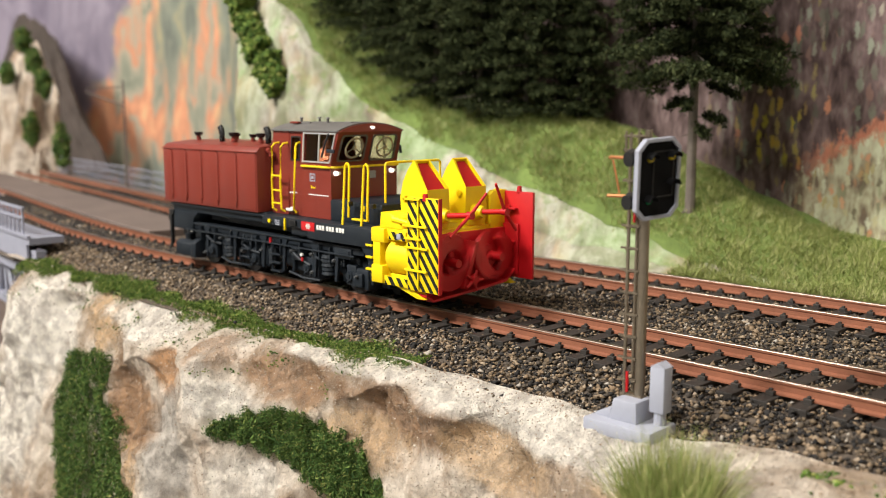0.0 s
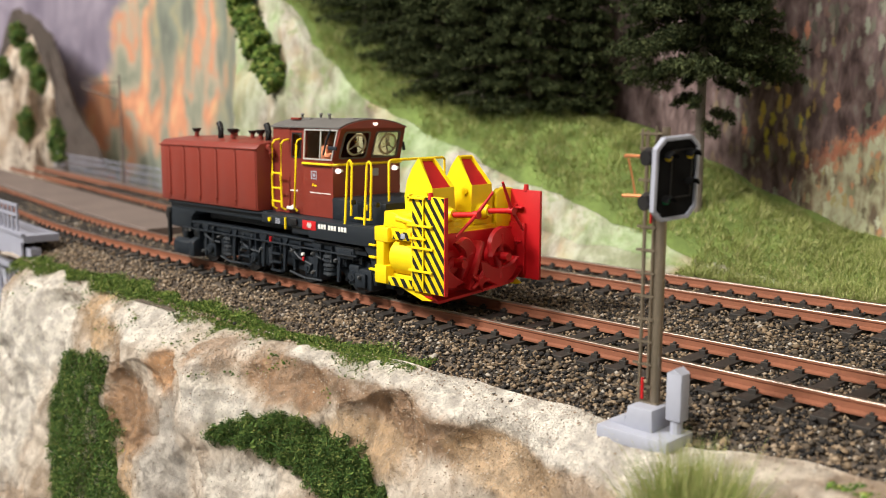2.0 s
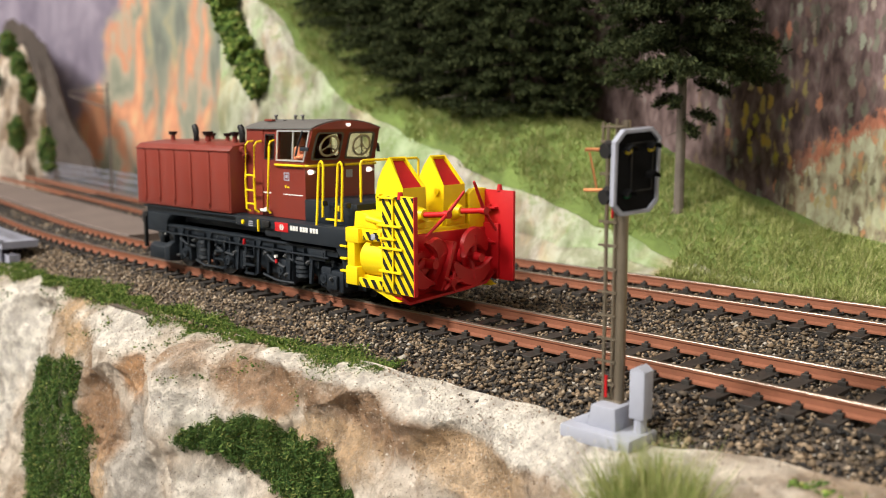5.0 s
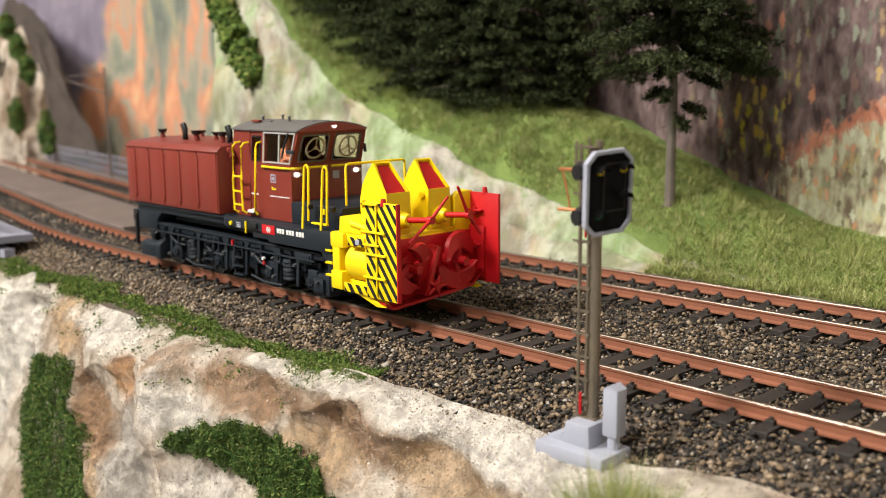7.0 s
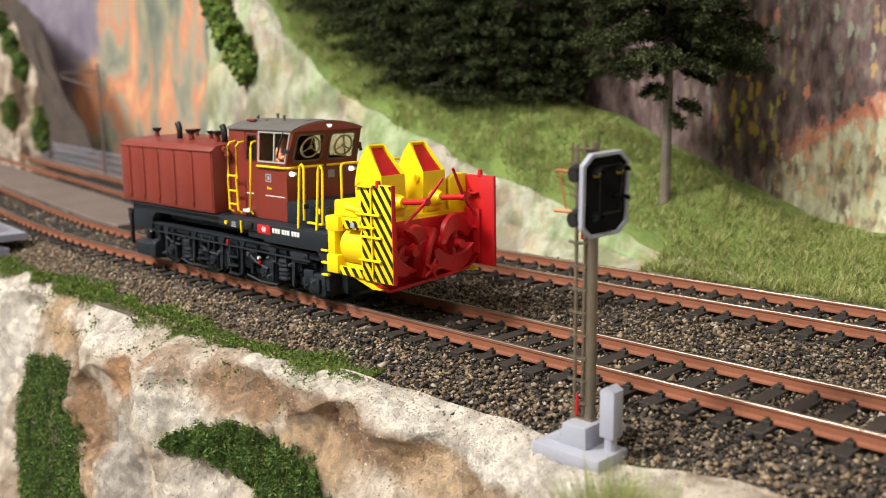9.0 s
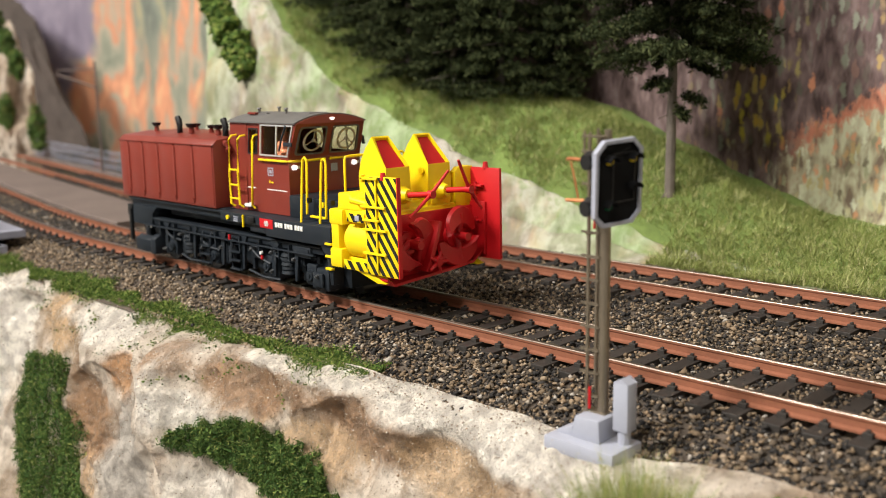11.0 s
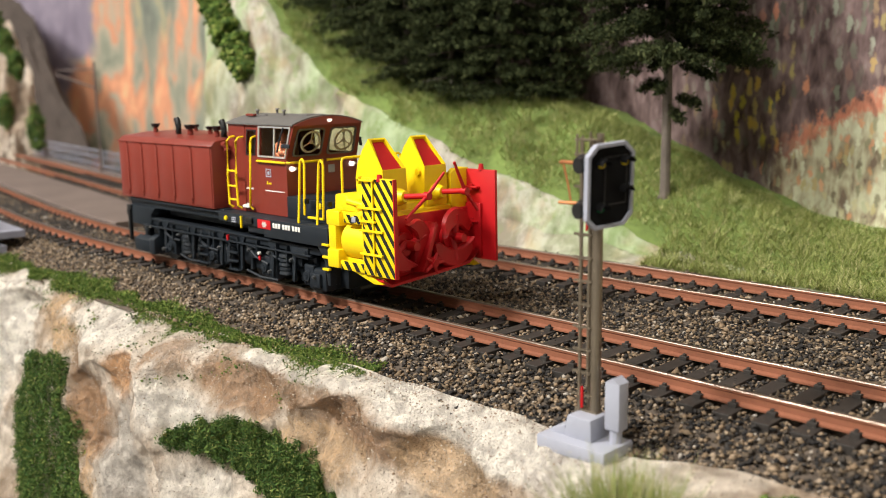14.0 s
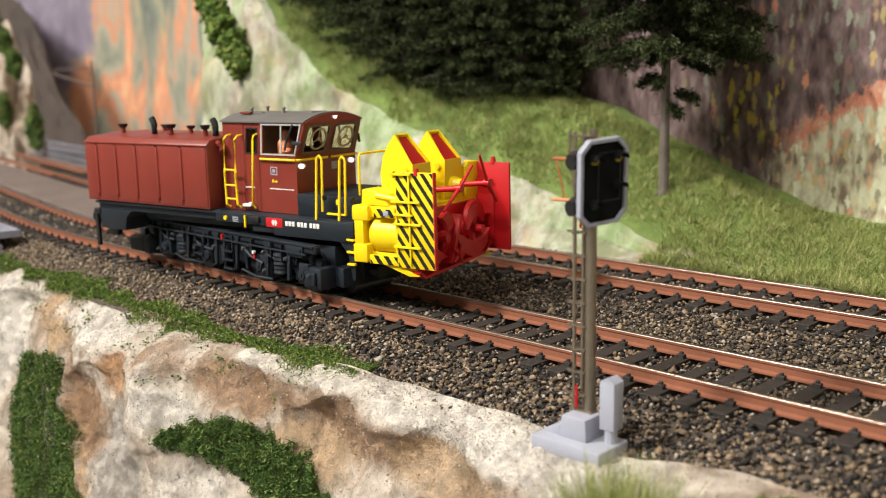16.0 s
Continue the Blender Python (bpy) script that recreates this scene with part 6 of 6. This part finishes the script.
def earth_slope():
    """A cone of brown earth beyond the bridge."""
    bm = bmesh.new()
    bmesh.ops.create_icosphere(bm, subdivisions=5, radius=1)
    for v in bm.verts:
        d = v.co.normalized()
        n = noise.fractal(d * 2.2, 0.9, 2.0, 5)
        h = max(d.z, 0.0)
        r = 1 + 0.10 * n
        v.co = Vector((-876 + d.x * 174 * r * (1 - 0.35 * h), 282 + d.y * 24 * r, -18 + 163 * r * h ** 1.6))
    single("earth_slope", bm, SLOPE, "brown earth slope beyond the bridge", "slope", "structure", origin=(-680, 240, -10))


earth_slope()
for bx, bz, rx, rz in ((-517, 96, 7, 11), (-500, 80, 7, 11), (-484, 64, 7, 11), (-512, 30, 6, 14), (-460, 18, 8, 16), (-552, 72, 6, 9)):
    foam_bush(bx, 134, bz, rx, 6, rz, 1400, "green foam bush on the far rocks")


# ---- bridge at the left end ----
def bridge():
    t = thing("girder_bridge", -140, -24, -20, "light grey steel girder bridge with a walkway railing", "bridge")

    def at(u, off, z):
        x, y, _ = line(u, off)
        return (x, y, z)
    bm = bmesh.new()
    sweep(bm, [(-31, -2.0), (-19, -2.0), (-19, 0.4), (-31, 0.4)], 0, -420, -110)
    sweep(bm, [(-31.6, 0.3), (-30.4, 0.3), (-30.4, 1.3), (-31.6, 1.3)], 0, -420, -110)
    sweep(bm, [(-31, -13.0), (-30.2, -13.0), (-30.2, -1.9), (-31, -1.9)], 0, -420, -113)
    part("walkway", bm, BRIDGE, t, "light grey walkway plate")
    bm = bmesh.new()
    for z in (10.0, 6.6):
        sweep(bm, [(-30.9, z), (-30.1, z), (-30.1, z + 0.9), (-30.9, z + 0.9)], 0, -420, -116)
    part("hand_rail", bm, BRIDGE, t)
    for k in range(34):
        u = -117 - 5.0 * k
        bm = bmesh.new()
        rod(bm, at(u, -30.5, 0), at(u, -30.5, 10.5), 0.45, sides=6)
        part("railing_post", bm, BRIDGE, t)
    bm = bmesh.new()
    for zz in (-4, -26):
        sweep(bm, [(-29.5, zz - 3), (-26, zz - 3), (-26, zz), (-29.5, zz)], 0, -420, -108)
    for k in range(12):
        u = -110 - 22 * k
        rod(bm, at(u, -27.7, -4), at(u - 11, -27.7, -28), 1.2, sides=6)
        rod(bm, at(u - 22, -27.7, -4), at(u - 11, -27.7, -28), 1.2, sides=6)
        rod(bm, at(u, -27.7, -4), at(u, -27.7, -28), 1.0, sides=6)
    part("truss", bm, BRIDGE, t, "light grey truss girder")


bridge()


def fence():
    t = thing("bridge_fence", -300, 105, -3, "pale grey fence behind the far track", "fence")
    bm = bmesh.new()
    for z in (1.0, 5.5, 9.5):
        sweep(bm, [(79, z), (79.5, z), (79.5, z + 0.4), (79, z + 0.4)], 0, -520, -205)
    part("fence_rail", bm, BRIDGE, t)
    for k in range(60):
        u = -206 - 5.2 * k
        x, y, _ = line(u, 79.3)
        bm = bmesh.new()
        rod(bm, (x, y, -4), (x, y, 10.4), 0.26, sides=5)
        part("fence_post", bm, BRIDGE, t)
    bm = bmesh.new()
    sweep(bm, [(72, -6), (82, -6), (82, -2.4), (72, -2.4)], 0, -520, -205)
    part("fence_plinth", bm, SLAB, t)


fence()


def line_mast():
    t = thing("catenary_mast", -318, 112, -3, "thin brown overhead line mast behind the far track", "mast")
    bm = bmesh.new()
    rod(bm, (-318, 112, -4), (-318, 112, 62), 0.7, 0.55, sides=8)
    part("mast", bm, SLAB, t)
    bm = bmesh.new()
    rod(bm, (-318, 112, 58), (-338, 98, 57), 0.35, sides=6)
    rod(bm, (-318, 112, 47), (-338, 98, 55), 0.5, sides=6)
    part("bracket", bm, SLAB, t)


line_mast()


# ---- the room around the layout ----
def room():
    for name, x0, x1, y0, y1, z0, z1 in (("floor", -2.6, 2.4, -2.6, 1.2, -1.12, -1.0), ("ceiling", -2.6, 2.4, -2.6, 1.2, 1.5, 1.6), ("wall_back", -2.7, 2.5, 1.2, 1.3, -1.1, 1.6), ("wall_front", -2.7, 2.5, -2.7, -2.6, -1.1, 1.6), ("wall_left", -2.7, -2.6, -2.6, 1.2, -1.1, 1.6), ("wall_right", 2.4, 2.5, -2.6, 1.2, -1.1, 1.6)):
        bm = bmesh.new()
        box(bm, x0 * 1000, x1 * 1000, y0 * 1000, y1 * 1000, z0 * 1000, z1 * 1000)
        single(name, bm, PLASTER, "plain off-white painted room " + name.split("_")[0], "room", "structure")
    bm = bmesh.new()
    box(bm, -1080, 900, -150, 420, -160, -128)
    single("layout_base", bm, SLAB, "brown baseboard under the model layout", "baseboard", "structure")


room()


# ---- what moves ----
def motions():
    # the body turns on its underframe at the end
    walk(plough, [(t, pose(PIVOT * U, 0, 0, 0, 0, a)) for t, a in ((0.0, 0), (15.0, 0), (15.1, 0.1), (15.3, 1.3), (15.5, 3.47), (15.75, 6.8), (16.0, 10.5))])
    # the head is lifted once
    at = HEAD_AT - ORIGIN[plough]
    walk(head_ob, [(t, pose(at.x * U, 0, (at.z + h) * U, 0, -0.16 * h, 0)) for t, h in ((0.0, 0), (7.1, 0), (7.5, 1.05), (8.0, 2.55), (8.4, 3.5), (8.6, 3.65), (16.0, 3.65))])
    # the rotors run down and stand still
    for k, r in enumerate(ROTORS):
        o = ORIGIN[r] - HEAD_AT
        rows, a, s = [], 20.0 + 50 * k, 1 - 2 * k
        for i in range(61):
            t = i / 30
            rows.append((t, pose(o.x * U, o.y * U, o.z * U, s * a, 0, 0)))
            a += 80.0 * min(1.0, max(0.0, (2.0 - t) / 0.5)) if t > 1.5 else 80.0
        rows.append((16.0, pose(o.x * U, o.y * U, o.z * U, s * a, 0, 0)))
        walk(r, rows)


motions()
